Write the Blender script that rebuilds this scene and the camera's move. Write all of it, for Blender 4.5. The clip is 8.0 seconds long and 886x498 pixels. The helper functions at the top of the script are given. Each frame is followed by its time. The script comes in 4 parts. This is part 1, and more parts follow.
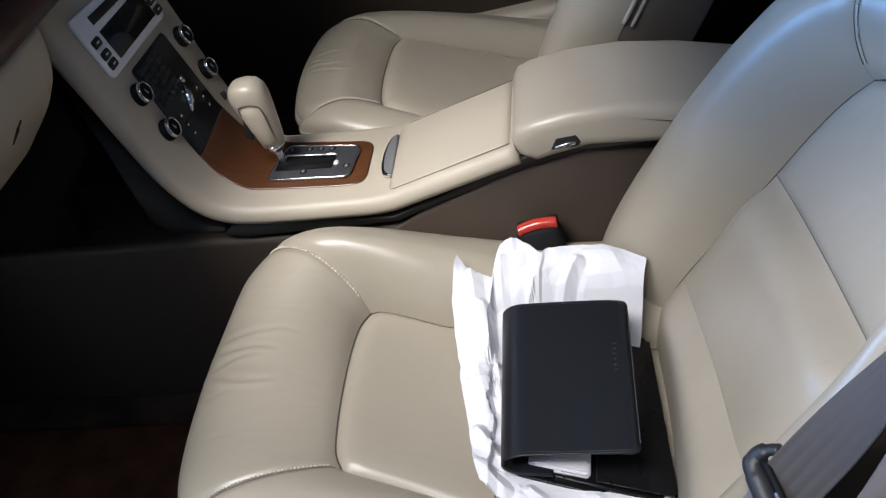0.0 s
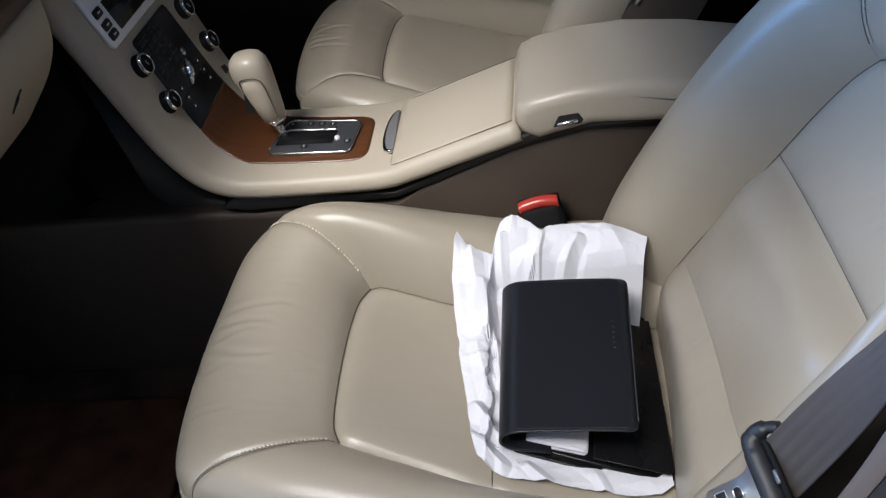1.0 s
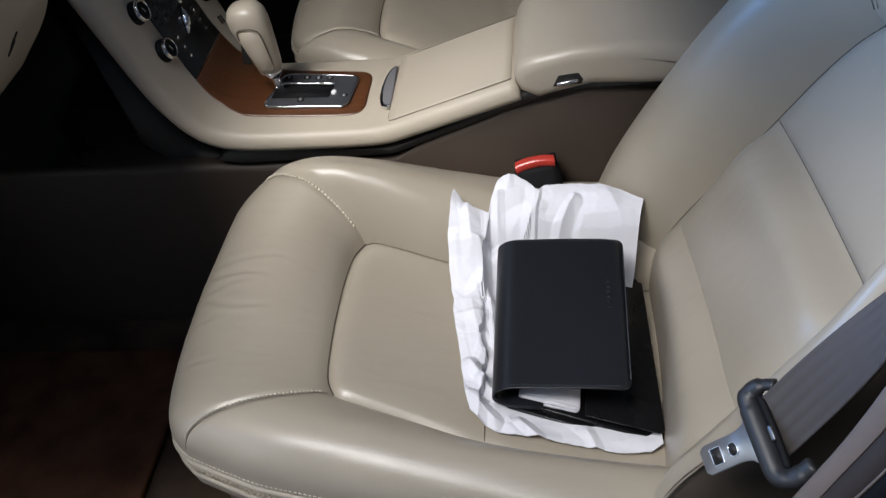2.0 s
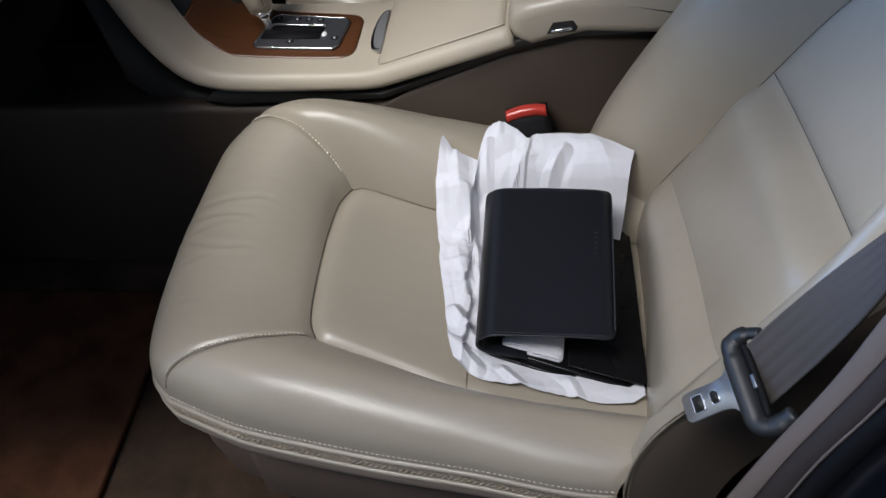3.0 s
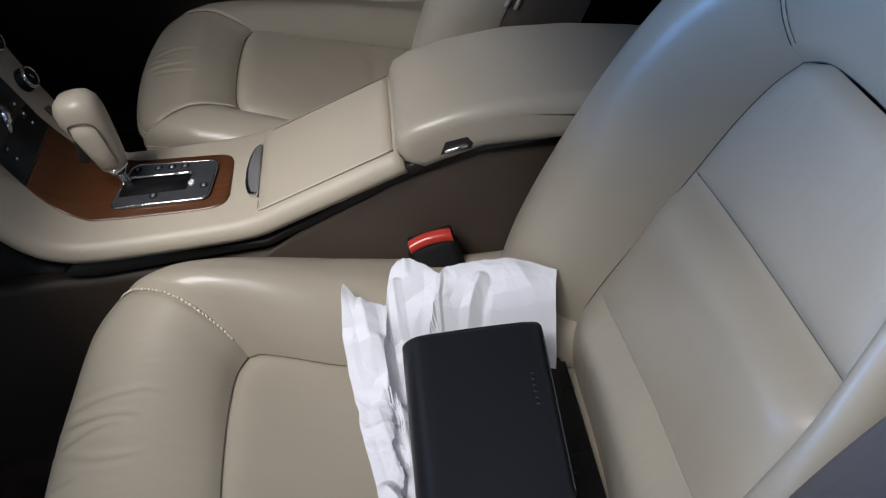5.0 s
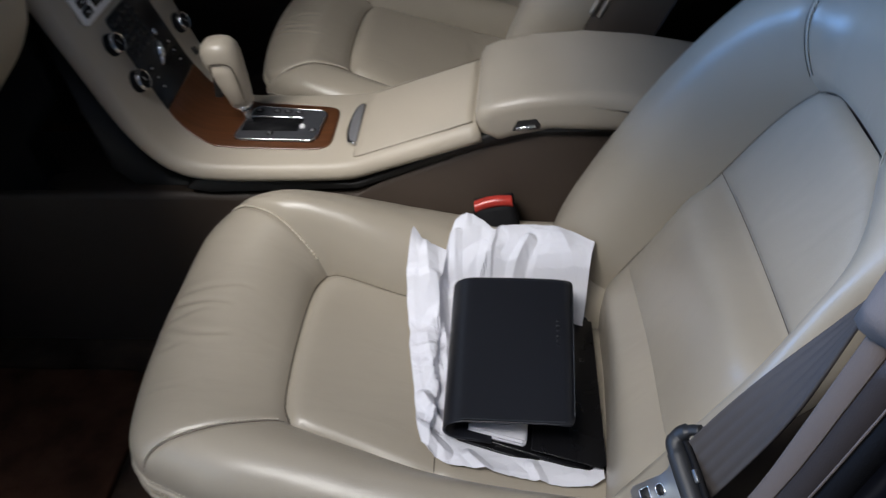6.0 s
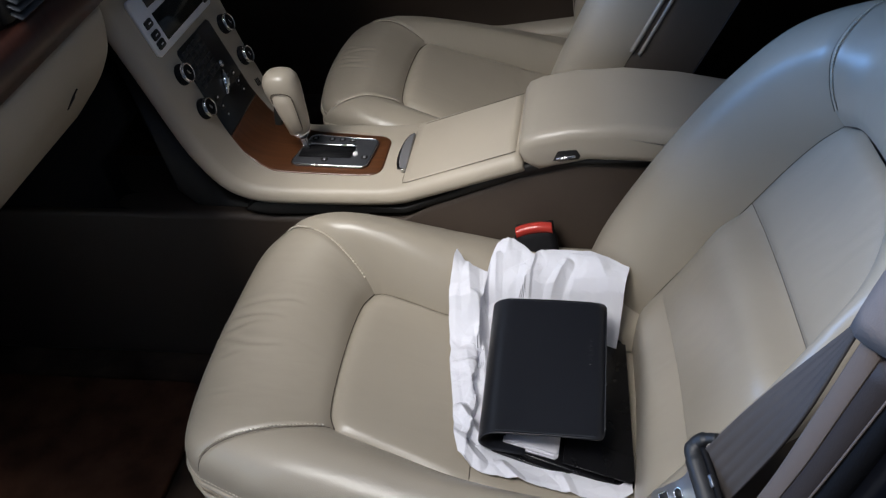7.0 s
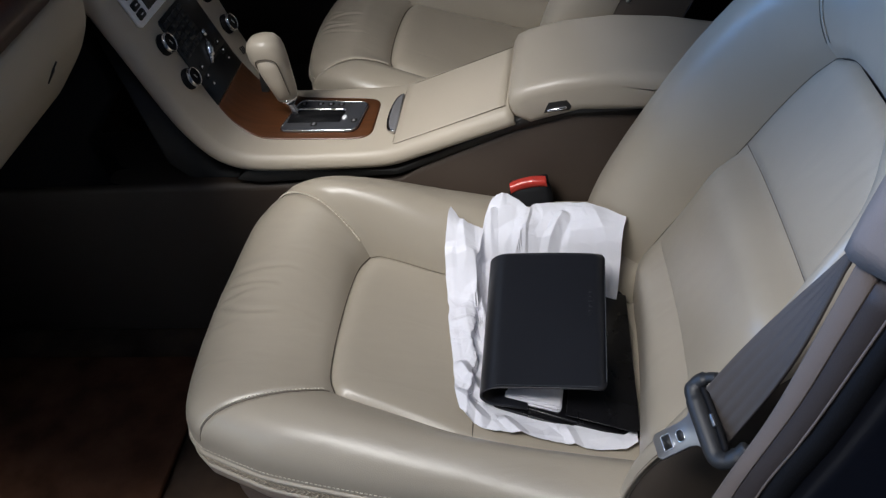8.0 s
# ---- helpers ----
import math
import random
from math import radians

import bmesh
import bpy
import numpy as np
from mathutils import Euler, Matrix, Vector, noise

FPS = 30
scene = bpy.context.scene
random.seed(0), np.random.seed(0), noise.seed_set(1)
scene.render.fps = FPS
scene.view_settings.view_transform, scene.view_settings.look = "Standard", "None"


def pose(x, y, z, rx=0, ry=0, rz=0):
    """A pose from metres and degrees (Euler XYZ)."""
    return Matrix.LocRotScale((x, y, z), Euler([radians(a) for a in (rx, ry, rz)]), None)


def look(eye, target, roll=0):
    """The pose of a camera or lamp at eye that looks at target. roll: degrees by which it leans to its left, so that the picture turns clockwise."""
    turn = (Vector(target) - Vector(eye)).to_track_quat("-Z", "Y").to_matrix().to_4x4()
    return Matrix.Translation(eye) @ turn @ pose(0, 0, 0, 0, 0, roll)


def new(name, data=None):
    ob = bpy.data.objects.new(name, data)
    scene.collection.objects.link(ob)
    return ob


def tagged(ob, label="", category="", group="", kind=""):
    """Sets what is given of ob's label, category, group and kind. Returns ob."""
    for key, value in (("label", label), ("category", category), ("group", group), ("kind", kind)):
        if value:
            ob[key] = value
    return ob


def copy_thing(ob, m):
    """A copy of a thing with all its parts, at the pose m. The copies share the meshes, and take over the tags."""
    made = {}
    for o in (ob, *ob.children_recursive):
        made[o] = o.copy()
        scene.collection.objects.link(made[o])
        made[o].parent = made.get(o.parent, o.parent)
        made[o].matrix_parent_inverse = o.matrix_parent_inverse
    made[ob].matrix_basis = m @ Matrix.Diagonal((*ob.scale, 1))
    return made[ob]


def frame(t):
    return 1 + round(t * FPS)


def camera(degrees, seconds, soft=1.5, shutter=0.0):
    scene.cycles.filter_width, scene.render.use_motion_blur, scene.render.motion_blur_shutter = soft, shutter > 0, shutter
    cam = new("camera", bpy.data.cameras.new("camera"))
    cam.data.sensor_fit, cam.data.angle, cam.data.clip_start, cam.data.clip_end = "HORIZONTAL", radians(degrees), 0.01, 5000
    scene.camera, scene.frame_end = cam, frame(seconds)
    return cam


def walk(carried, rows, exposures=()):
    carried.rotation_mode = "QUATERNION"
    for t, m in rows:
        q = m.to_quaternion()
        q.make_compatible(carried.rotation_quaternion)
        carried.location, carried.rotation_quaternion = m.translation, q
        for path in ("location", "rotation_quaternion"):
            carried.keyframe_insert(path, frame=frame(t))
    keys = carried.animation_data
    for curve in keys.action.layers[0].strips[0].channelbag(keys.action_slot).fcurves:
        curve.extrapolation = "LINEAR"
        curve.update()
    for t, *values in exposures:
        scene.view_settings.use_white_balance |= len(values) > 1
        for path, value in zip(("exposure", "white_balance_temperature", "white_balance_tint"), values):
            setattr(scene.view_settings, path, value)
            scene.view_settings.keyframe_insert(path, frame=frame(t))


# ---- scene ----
from mathutils.bvhtree import BVHTree
from mathutils.geometry import delaunay_2d_cdt

cam = camera(50.0, 8.0, soft=1.3, shutter=0.5)
PATH = [
    (0, (0.3090, -0.7982, 1.1546), (-0.0022, 0.6964, -0.0587), -11.75),
    (0.5, (0.3080, -0.7993, 1.1540), (-0.0039, 0.6847, -0.0719), -11.55),
    (1, (0.3050, -0.8007, 1.1482), (-0.0045, 0.6697, -0.0946), -11.05),
    (1.5, (0.3026, -0.8022, 1.1441), (-0.0041, 0.6479, -0.1230), -10.48),
    (1.7, (0.2938, -0.8054, 1.1460), (0.0015, 0.6341, -0.1365), -9.90),
    (2.8, (0.2816, -0.8164, 1.1243), (0.0221, 0.5714, -0.2206), -7.28),
    (3, (0.2877, -0.8136, 1.1222), (0.0330, 0.5589, -0.2393), -7.09),
    (3.5, (0.3008, -0.8136, 1.1113), (0.0821, 0.5523, -0.2631), -7.21),
    (3.8, (0.3198, -0.7844, 1.0938), (0.1048, 0.6324, -0.2287), -9.14),
    (4, (0.3331, -0.7530, 1.0867), (0.1217, 0.7036, -0.1924), -10.59),
    (4.2, (0.3313, -0.7184, 1.0868), (0.1472, 0.7665, -0.1636), -11.91),
    (5.3, (0.2542, -0.6393, 1.1217), (0.2378, 0.7993, -0.1946), -8.87),
    (5.5, (0.2841, -0.6808, 1.1440), (0.2052, 0.7440, -0.1850), -8.21),
    (5.8, (0.3098, -0.7798, 1.1508), (0.1364, 0.6737, -0.1375), -6.46),
    (6, (0.3103, -0.8275, 1.1929), (0.0930, 0.6262, -0.0885), -5.58),
    (6.5, (0.3246, -0.8912, 1.2269), (0.0269, 0.6034, 0.0103), -4.93),
    (7, (0.3331, -0.8941, 1.2183), (0.0095, 0.5994, 0.0069), -6.51),
    (7.5, (0.3451, -0.8904, 1.2010), (-0.0002, 0.5759, -0.0372), -8.54),
    (8, (0.3470, -0.8939, 1.1900), (0.0101, 0.5635, -0.0611), -9.83),
]
LIGHTNESS = [(0, 1.09, 6260, 10), (1.0, 0.89, 6300, 10), (1.5, 0.86, 6320, 10), (3, 0.54, 6200, 10), (3.5, 0.48, 6150, 10), (4.2, 0.52, 6030, 10), (5.3, 0.55, 6260, 10), (6.0, 0.56, 6260, 10), (6.5, 0.61, 6260, 10), (8, 0.61, 6260, 10)]
walk(cam, [(t, look(eye, target, roll)) for t, eye, target, roll in PATH], LIGHTNESS)

# ---- world and light ----
world = bpy.data.worlds.new("sky")
scene.world = world
world.use_nodes = True
wn = world.node_tree.nodes
sky = wn.new("ShaderNodeTexSky")
sky.sky_type, sky.sun_disc = "NISHITA", False
sky.sun_elevation, sky.sun_rotation = radians(59), radians(210)
wn["Background"].inputs["Strength"].default_value = 0.15
world.node_tree.links.new(sky.outputs[0], wn["Background"].inputs["Color"])
sun = new("sun", bpy.data.lights.new("sun", "SUN"))
sun.data.energy, sun.data.angle, sun.data.color = 2.4, radians(26), (1.0, 0.962, 0.905)
sun.matrix_world = look((-0.56, -0.98, 1.85), (0, 0, 0))
# sky seen through the windscreen over the dash
screen = new("windscreen_sky", bpy.data.lights.new("windscreen_sky", "AREA"))
screen.data.shape, screen.data.size, screen.data.size_y = "RECTANGLE", 0.62, 0.15
screen.data.energy, screen.data.color = 8.5, (0.19, 0.45, 1.0)
screen.matrix_world = look((-0.88, -0.04, 1.055), (0.5, -0.04, 0.46))


# the rest of the windscreen, wide and pale
pane = new("windscreen_daylight", bpy.data.lights.new("windscreen_daylight", "AREA"))
pane.data.shape, pane.data.size, pane.data.size_y = "RECTANGLE", 1.25, 0.34
pane.data.energy, pane.data.color = 0.8, (0.86, 0.93, 1.0)
pane.matrix_world = look((-0.62, 0.37, 1.13), (0.25, 0.37, 0.30))


# ---- materials ----
def material(name, colour, rough=0.5, metal=0.0, grain=0.0, grain_scale=300.0, tint=0.12, tint_scale=6.0, coat=0.0, spec=0.5, wear=0.0):
    """A surface with slow colour drift, fine grain relief and slightly uneven gloss."""
    m = bpy.data.materials.new(name)
    m.use_nodes = True
    nt = m.node_tree
    n, link = nt.nodes, nt.links.new
    b = n["Principled BSDF"]
    b.inputs["Metallic"].default_value = metal
    b.inputs["Specular IOR Level"].default_value = spec
    b.inputs["Coat Weight"].default_value = coat
    b.inputs["Coat Roughness"].default_value = 0.12
    co = n.new("ShaderNodeTexCoord")
    slow = n.new("ShaderNodeTexNoise")
    slow.inputs["Scale"].default_value, slow.inputs["Detail"].default_value = tint_scale, 5.0
    link(co.outputs["Object"], slow.inputs["Vector"])
    ramp = n.new("ShaderNodeValToRGB")
    dark = tuple(c * (1 - tint) for c in colour)
    lite = tuple(min(1.0, c * (1 + tint)) for c in colour)
    ramp.color_ramp.elements[0].position, ramp.color_ramp.elements[1].position = 0.3, 0.7
    ramp.color_ramp.elements[0].color, ramp.color_ramp.elements[1].color = (*dark, 1), (*lite, 1)
    link(slow.outputs["Fac"], ramp.inputs["Fac"])
    link(ramp.outputs["Color"], b.inputs["Base Color"])
    fine = n.new("ShaderNodeTexNoise")
    fine.inputs["Scale"].default_value, fine.inputs["Detail"].default_value = grain_scale * 0.12, 3.0
    link(co.outputs["Object"], fine.inputs["Vector"])
    mr = n.new("ShaderNodeMapRange")
    mr.inputs["To Min"].default_value, mr.inputs["To Max"].default_value = max(0.02, rough - 0.04 - wear), min(1.0, rough + 0.04)
    link(fine.outputs["Fac"], mr.inputs["Value"])
    link(mr.outputs["Result"], b.inputs["Roughness"])
    if grain:
        vor = n.new("ShaderNodeTexVoronoi")
        vor.inputs["Scale"].default_value = grain_scale
        link(co.outputs["Object"], vor.inputs["Vector"])
        bump = n.new("ShaderNodeBump")
        bump.inputs["Strength"].default_value, bump.inputs["Distance"].default_value = grain, 0.001
        link(vor.outputs["Distance"], bump.inputs["Height"])
        link(bump.outputs["Normal"], b.inputs["Normal"])
    return m


def leather(name, colour, rough=0.42):
    """Smooth automotive leather: pore grain, soft creases and a sheen that varies."""
    m = material(name, colour, rough, grain=0.10, grain_scale=700, tint=0.06, tint_scale=5, spec=0.5, coat=0.16)
    m.node_tree.nodes["Principled BSDF"].inputs["Coat Roughness"].default_value = 0.27
    nt = m.node_tree
    n, link = nt.nodes, nt.links.new
    b = n["Principled BSDF"]
    old = b.inputs["Normal"].links[0].from_node
    co = next(x for x in n if x.bl_idname == "ShaderNodeTexCoord")
    stretch = n.new("ShaderNodeMapping")
    stretch.inputs["Scale"].default_value = (9, 26, 9)
    link(co.outputs["Object"], stretch.inputs["Vector"])
    crease = n.new("ShaderNodeTexNoise")
    crease.inputs["Scale"].default_value, crease.inputs["Detail"].default_value, crease.inputs["Distortion"].default_value = 1.0, 2.5, 0.6
    link(stretch.outputs["Vector"], crease.inputs["Vector"])
    bump = n.new("ShaderNodeBump")
    bump.inputs["Strength"].default_value, bump.inputs["Distance"].default_value = 0.22, 0.006
    link(crease.outputs["Fac"], bump.inputs["Height"])
    link(bump.outputs["Normal"], old.inputs["Normal"])
    return m


LEATHER = leather("beige_leather", (0.352, 0.311, 0.248), 0.34)
LEATHER_SMOOTH = material("beige_soft_vinyl", (0.395, 0.350, 0.282), 0.30, grain=0.1, grain_scale=700, tint=0.04, spec=0.45)
THREAD = material("cream_thread", (0.60, 0.545, 0.45), 0.7)
BEIGE = material("beige_plastic", (0.440, 0.387, 0.308), 0.45, grain=0.1, grain_scale=900, tint=0.04)
BROWN = material("brown_plastic", (0.042, 0.029, 0.020), 0.55, grain=0.2, grain_scale=700, tint=0.1)
TAUPE = material("taupe_plastic", (0.032, 0.023, 0.020), 0.6, grain=0.15, grain_scale=700, tint=0.06)
BASE = material("warm_taupe_plastic", (0.10, 0.075, 0.062), 0.5, grain=0.15, grain_scale=700, tint=0.06)
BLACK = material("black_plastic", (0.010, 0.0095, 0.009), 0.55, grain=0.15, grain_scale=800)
TRIM = material("light_taupe_plastic", (0.165, 0.130, 0.110), 0.62, grain=0.15, grain_scale=700, tint=0.05)
UPPER = material("pale_taupe_plastic", (0.23, 0.195, 0.18), 0.6, grain=0.15, grain_scale=700, tint=0.05)
CHARCOAL = material("charcoal_plastic", (0.018, 0.019, 0.021), 0.45, grain=0.1, grain_scale=800)
GREY = material("dark_grey_plastic", (0.035, 0.04, 0.048), 0.42, grain=0.1, grain_scale=800)
RUBBER = material("black_rubber", (0.004, 0.004, 0.005), 0.7, grain=0.2, grain_scale=500, spec=0.2)
CARPET = material("brown_carpet", (0.070, 0.046, 0.031), 0.95, grain=0.9, grain_scale=900, tint=0.4, tint_scale=14, spec=0.1)
MAT = material("rust_brown_floor_mat", (0.105, 0.046, 0.024), 0.95, grain=0.9, grain_scale=700, tint=0.3, tint_scale=20, spec=0.1)
SILVER = material("satin_silver", (0.86, 0.86, 0.87), 0.3, metal=0.06, tint=0.03, grain_scale=80)
SATIN = material("satin_metal", (0.27, 0.265, 0.275), 0.25, metal=0.4, tint=0.02, grain_scale=60)
CHROME = material("chrome", (0.85, 0.85, 0.86), 0.1, metal=1.0, tint=0.02)
STEEL = material("brushed_steel", (0.42, 0.43, 0.45), 0.35, metal=0.8, tint=0.05)
DARKMETAL = material("dark_brushed_metal", (0.16, 0.165, 0.18), 0.34, metal=0.75, tint=0.08, tint_scale=40)
SEAM = material("dark_seam_thread", (0.09, 0.072, 0.055), 0.8)
# the beige leather again, darkened for the shade on the backrest's sides
SIDE = leather("shaded_beige_leather", (0.085, 0.067, 0.052), 0.55)
LIDGAP = material("shaded_joint", (0.17, 0.145, 0.11), 0.8)
# skirt leather: the shade below the cords is put into its darker colour
SKIRT = leather("shade_toned_leather", (0.25, 0.205, 0.17), 0.45)
SCREEN = material("dark_screen", (0.012, 0.013, 0.012), 0.15, tint=0.1)
PADBLACK = material("black_key_panel", (0.012, 0.012, 0.012), 0.3, tint=0.15)
RED = material("red_plastic", (0.47, 0.042, 0.030), 0.18, tint=0.08)
BOOKBLACK = material("black_book_leather", (0.009, 0.010, 0.014), 0.36, grain=0.1, grain_scale=700, tint=0.1, spec=0.4)
VINYL = material("glossy_black_vinyl", (0.005, 0.005, 0.006), 0.28, grain=0.05, grain_scale=200, spec=0.25)
PAPER = material("white_paper", (0.73, 0.73, 0.78), 0.8, tint=0.02, spec=0.2)
PRINT = material("grey_print", (0.25, 0.25, 0.26), 0.7)
WOVEN = material("beige_braid", (0.40, 0.34, 0.26), 0.6, grain=1.0, grain_scale=380, tint=0.2, tint_scale=300)
WEB = material("grey_belt_webbing", (0.075, 0.065, 0.061), 0.75, grain=0.15, grain_scale=900, tint=0.08)
PAINT = material("dark_blue_car_paint", (0.003, 0.0035, 0.007), 0.45, coat=0.05, spec=0.3)
BLOCKER = material("dull_grey_render", (0.16, 0.155, 0.15), 0.9, grain=0.3, grain_scale=100, tint=0.15, tint_scale=2)
CONCRETE = material("grey_concrete", (0.28, 0.27, 0.26), 0.85, grain=0.4, grain_scale=120, tint=0.2, tint_scale=3)


def wood(name, colour):
    m = material(name, colour, 0.34, tint=0.1, coat=0.2)
    nt = m.node_tree
    n, link = nt.nodes, nt.links.new
    b = n["Principled BSDF"]
    co = next(x for x in n if x.bl_idname == "ShaderNodeTexCoord")
    mp = n.new("ShaderNodeMapping")
    mp.inputs["Scale"].default_value = (8, 160, 8)
    link(co.outputs["Object"], mp.inputs["Vector"])
    g = n.new("ShaderNodeTexNoise")
    g.inputs["Scale"].default_value, g.inputs["Detail"].default_value = 1.0, 6.0
    link(mp.outputs["Vector"], g.inputs["Vector"])
    r = n.new("ShaderNodeValToRGB")
    r.color_ramp.elements[0].color = (*[c * 0.55 for c in colour], 1)
    r.color_ramp.elements[1].color = (*[c * 1.35 for c in colour], 1)
    link(g.outputs["Fac"], r.inputs["Fac"])
    link(r.outputs["Color"], b.inputs["Base Color"])
    return m


WOOD = wood("brown_walnut_veneer", (0.098, 0.036, 0.013))
WOOD_DARK = wood("dark_red_wood", (0.05, 0.018, 0.012))


# ---- mesh helpers ----
def thing(name, label, category, group="", kind="", at=(0, 0, 0)):
    ob = new(name)
    ob.location = at
    bpy.context.view_layer.update()
    return tagged(ob, label, category, group, kind)


def link_mesh(name, me, mat, parent=None, label="", smooth=True):
    if mat:
        me.materials.append(mat)
    if smooth:
        me.shade_smooth()
    ob = new(name, me)
    if parent:
        ob.parent = parent
        top = parent
        while top.parent:
            top = top.parent
        ob.matrix_parent_inverse = Matrix.Translation(-top.location)
        if parent is not top:
            ob.matrix_parent_inverse = Matrix.Identity(4)
    if label:
        ob["label"] = label
    return ob


def part(name, bm, mat, parent=None, label="", smooth=True):
    bmesh.ops.recalc_face_normals(bm, faces=bm.faces)
    me = bpy.data.meshes.new(name)
    bm.to_mesh(me)
    bm.free()
    return link_mesh(name, me, mat, parent, label, smooth)


def grid_bm(rows, close_u=False, close_v=False, caps=False, bm=None):
    """A skin over rows of points; close_v joins each row's ends, caps fills the first and last row."""
    bm = bm or bmesh.new()
    vs = [[bm.verts.new(p) for p in row] for row in rows]
    nu, nv = len(vs), len(vs[0])
    for i in range(nu - (not close_u)):
        for j in range(nv - (not close_v)):
            q = [vs[i][j], vs[(i + 1) % nu][j], vs[(i + 1) % nu][(j + 1) % nv], vs[i][(j + 1) % nv]]
            try:
                bm.faces.new(q)
            except ValueError:
                pass
    if caps:
        for row in (vs[0], vs[-1]):
            try:
                bm.faces.new(row)
            except ValueError:
                pass
    return bm


def box_bm(size, at=(0, 0, 0), bevel=0.0, segments=2, m=None, bm=None):
    made = bmesh.new()
    bmesh.ops.create_cube(made, size=1.0)
    bmesh.ops.scale(made, vec=size, verts=made.verts)
    if bevel:
        bmesh.ops.bevel(made, geom=made.edges[:], offset=bevel, segments=segments, affect="EDGES", profile=0.5)
    bmesh.ops.translate(made, vec=at, verts=made.verts)
    if m is not None:
        bmesh.ops.transform(made, matrix=m, verts=made.verts)
    if bm is None:
        return made
    me = bpy.data.meshes.new("tmp")
    made.to_mesh(me)
    made.free()
    bm.from_mesh(me)
    bpy.data.meshes.remove(me)
    return bm


def resample(points, n, ease=False):
    """n points evenly along a smooth line through the given ones; ease crowds them at both ends."""
    p = np.array(points, float)
    k = len(p)
    fine = []
    for i in range(k - 1):
        a, b, c, d = p[max(i - 1, 0)], p[i], p[i + 1], p[min(i + 2, k - 1)]
        for t in np.linspace(0, 1, 12, endpoint=False):
            fine.append(0.5 * (2 * b + (c - a) * t + (2 * a - 5 * b + 4 * c - d) * t**2 + (3 * b - a - 3 * c + d) * t**3))
    fine.append(p[-1])
    fine = np.array(fine)
    s = np.r_[0, np.cumsum(np.linalg.norm(np.diff(fine[:, :3] if fine.shape[1] > 3 else fine, axis=0), axis=1))]
    u = np.linspace(0, 1, n)
    if ease:
        u = 0.5 * u + 0.5 * (3 * u**2 - 2 * u**3)
    return np.stack([np.interp(u * s[-1], s, fine[:, i]) for i in range(p.shape[1])], 1)


def tube_bm(points, radius, sides=8, n=None, bm=None, flat=1.0):
    """A round bar along a smooth line."""
    p = resample(points, n or max(8, 6 * len(points)))
    rows = []
    up = Vector((0, 0, 1))
    for i in range(len(p)):
        t = Vector(p[min(i + 1, len(p) - 1)] - p[max(i - 1, 0)]).normalized()
        a = t.cross(up)
        a = a.normalized() if a.length > 1e-4 else Vector((1, 0, 0))
        b = a.cross(t)
        r = radius[i * (len(radius) - 1) // (len(p) - 1)] if isinstance(radius, (list, tuple)) else radius
        rows.append([Vector(p[i]) + r * (math.cos(q) * a + flat * math.sin(q) * b) for q in np.linspace(0, 2 * math.pi, sides, endpoint=False)])
    return grid_bm(rows, close_v=True, caps=True, bm=bm)


def prism_bm(outline, depth, bevel=0.0, segments=2, m=None):
    """A plate with the given outline (x, y), from z = 0 up to depth, edges rounded."""
    bm = bmesh.new()
    base = [bm.verts.new((x, y, 0)) for x, y in outline]
    f = bm.faces.new(base)
    out = bmesh.ops.extrude_face_region(bm, geom=[f])
    bmesh.ops.translate(bm, vec=(0, 0, depth), verts=[v for v in out["geom"] if isinstance(v, bmesh.types.BMVert)])
    if bevel:
        rim = [e for e in bm.edges if all(abs(v.co.z - depth) < 1e-6 for v in e.verts)]
        bmesh.ops.bevel(bm, geom=rim, offset=bevel, segments=segments, affect="EDGES", profile=0.5)
    if m is not None:
        bmesh.ops.transform(bm, matrix=m, verts=bm.verts)
    return bm


def rounded(w, h, r, n=5):
    pts = []
    for cx, cy, a0 in ((w / 2 - r, h / 2 - r, 0), (-w / 2 + r, h / 2 - r, 90), (-w / 2 + r, -h / 2 + r, 180), (w / 2 - r, -h / 2 + r, 270)):
        for k in range(n + 1):
            a = radians(a0 + 90 * k / n)
            pts.append((cx + r * math.cos(a), cy + r * math.sin(a)))
    return pts


def stitches_bm(line, n, length=0.004, width=0.0009, lift=0.0006):
    """Short threads along a line."""
    p = resample(line, n)
    bm = bmesh.new()
    for i in range(n - 1):
        t = Vector(p[i + 1] - p[i])
        step = t.length
        if step < 1e-6:
            continue
        t.normalize()
        a, b = Vector(p[i]) + Vector((0, 0, lift)), Vector(p[i]) + t * min(length, step * 0.7) + Vector((0, 0, lift))
        s = t.cross(Vector((0, 0, 1)))
        s = (s.normalized() if s.length > 1e-4 else Vector((1, 0, 0))) * width
        u = Vector((0, 0, width))
        ring = lambda c: [bm.verts.new(c + d) for d in (s, u, -s, -u)]  # noqa: E731
        r0, r1 = ring(a), ring(b)
        for k in range(4):
            bm.faces.new((r0[k], r0[(k + 1) % 4], r1[(k + 1) % 4], r1[k]))
        bm.faces.new(r0), bm.faces.new(r1)
    return bm


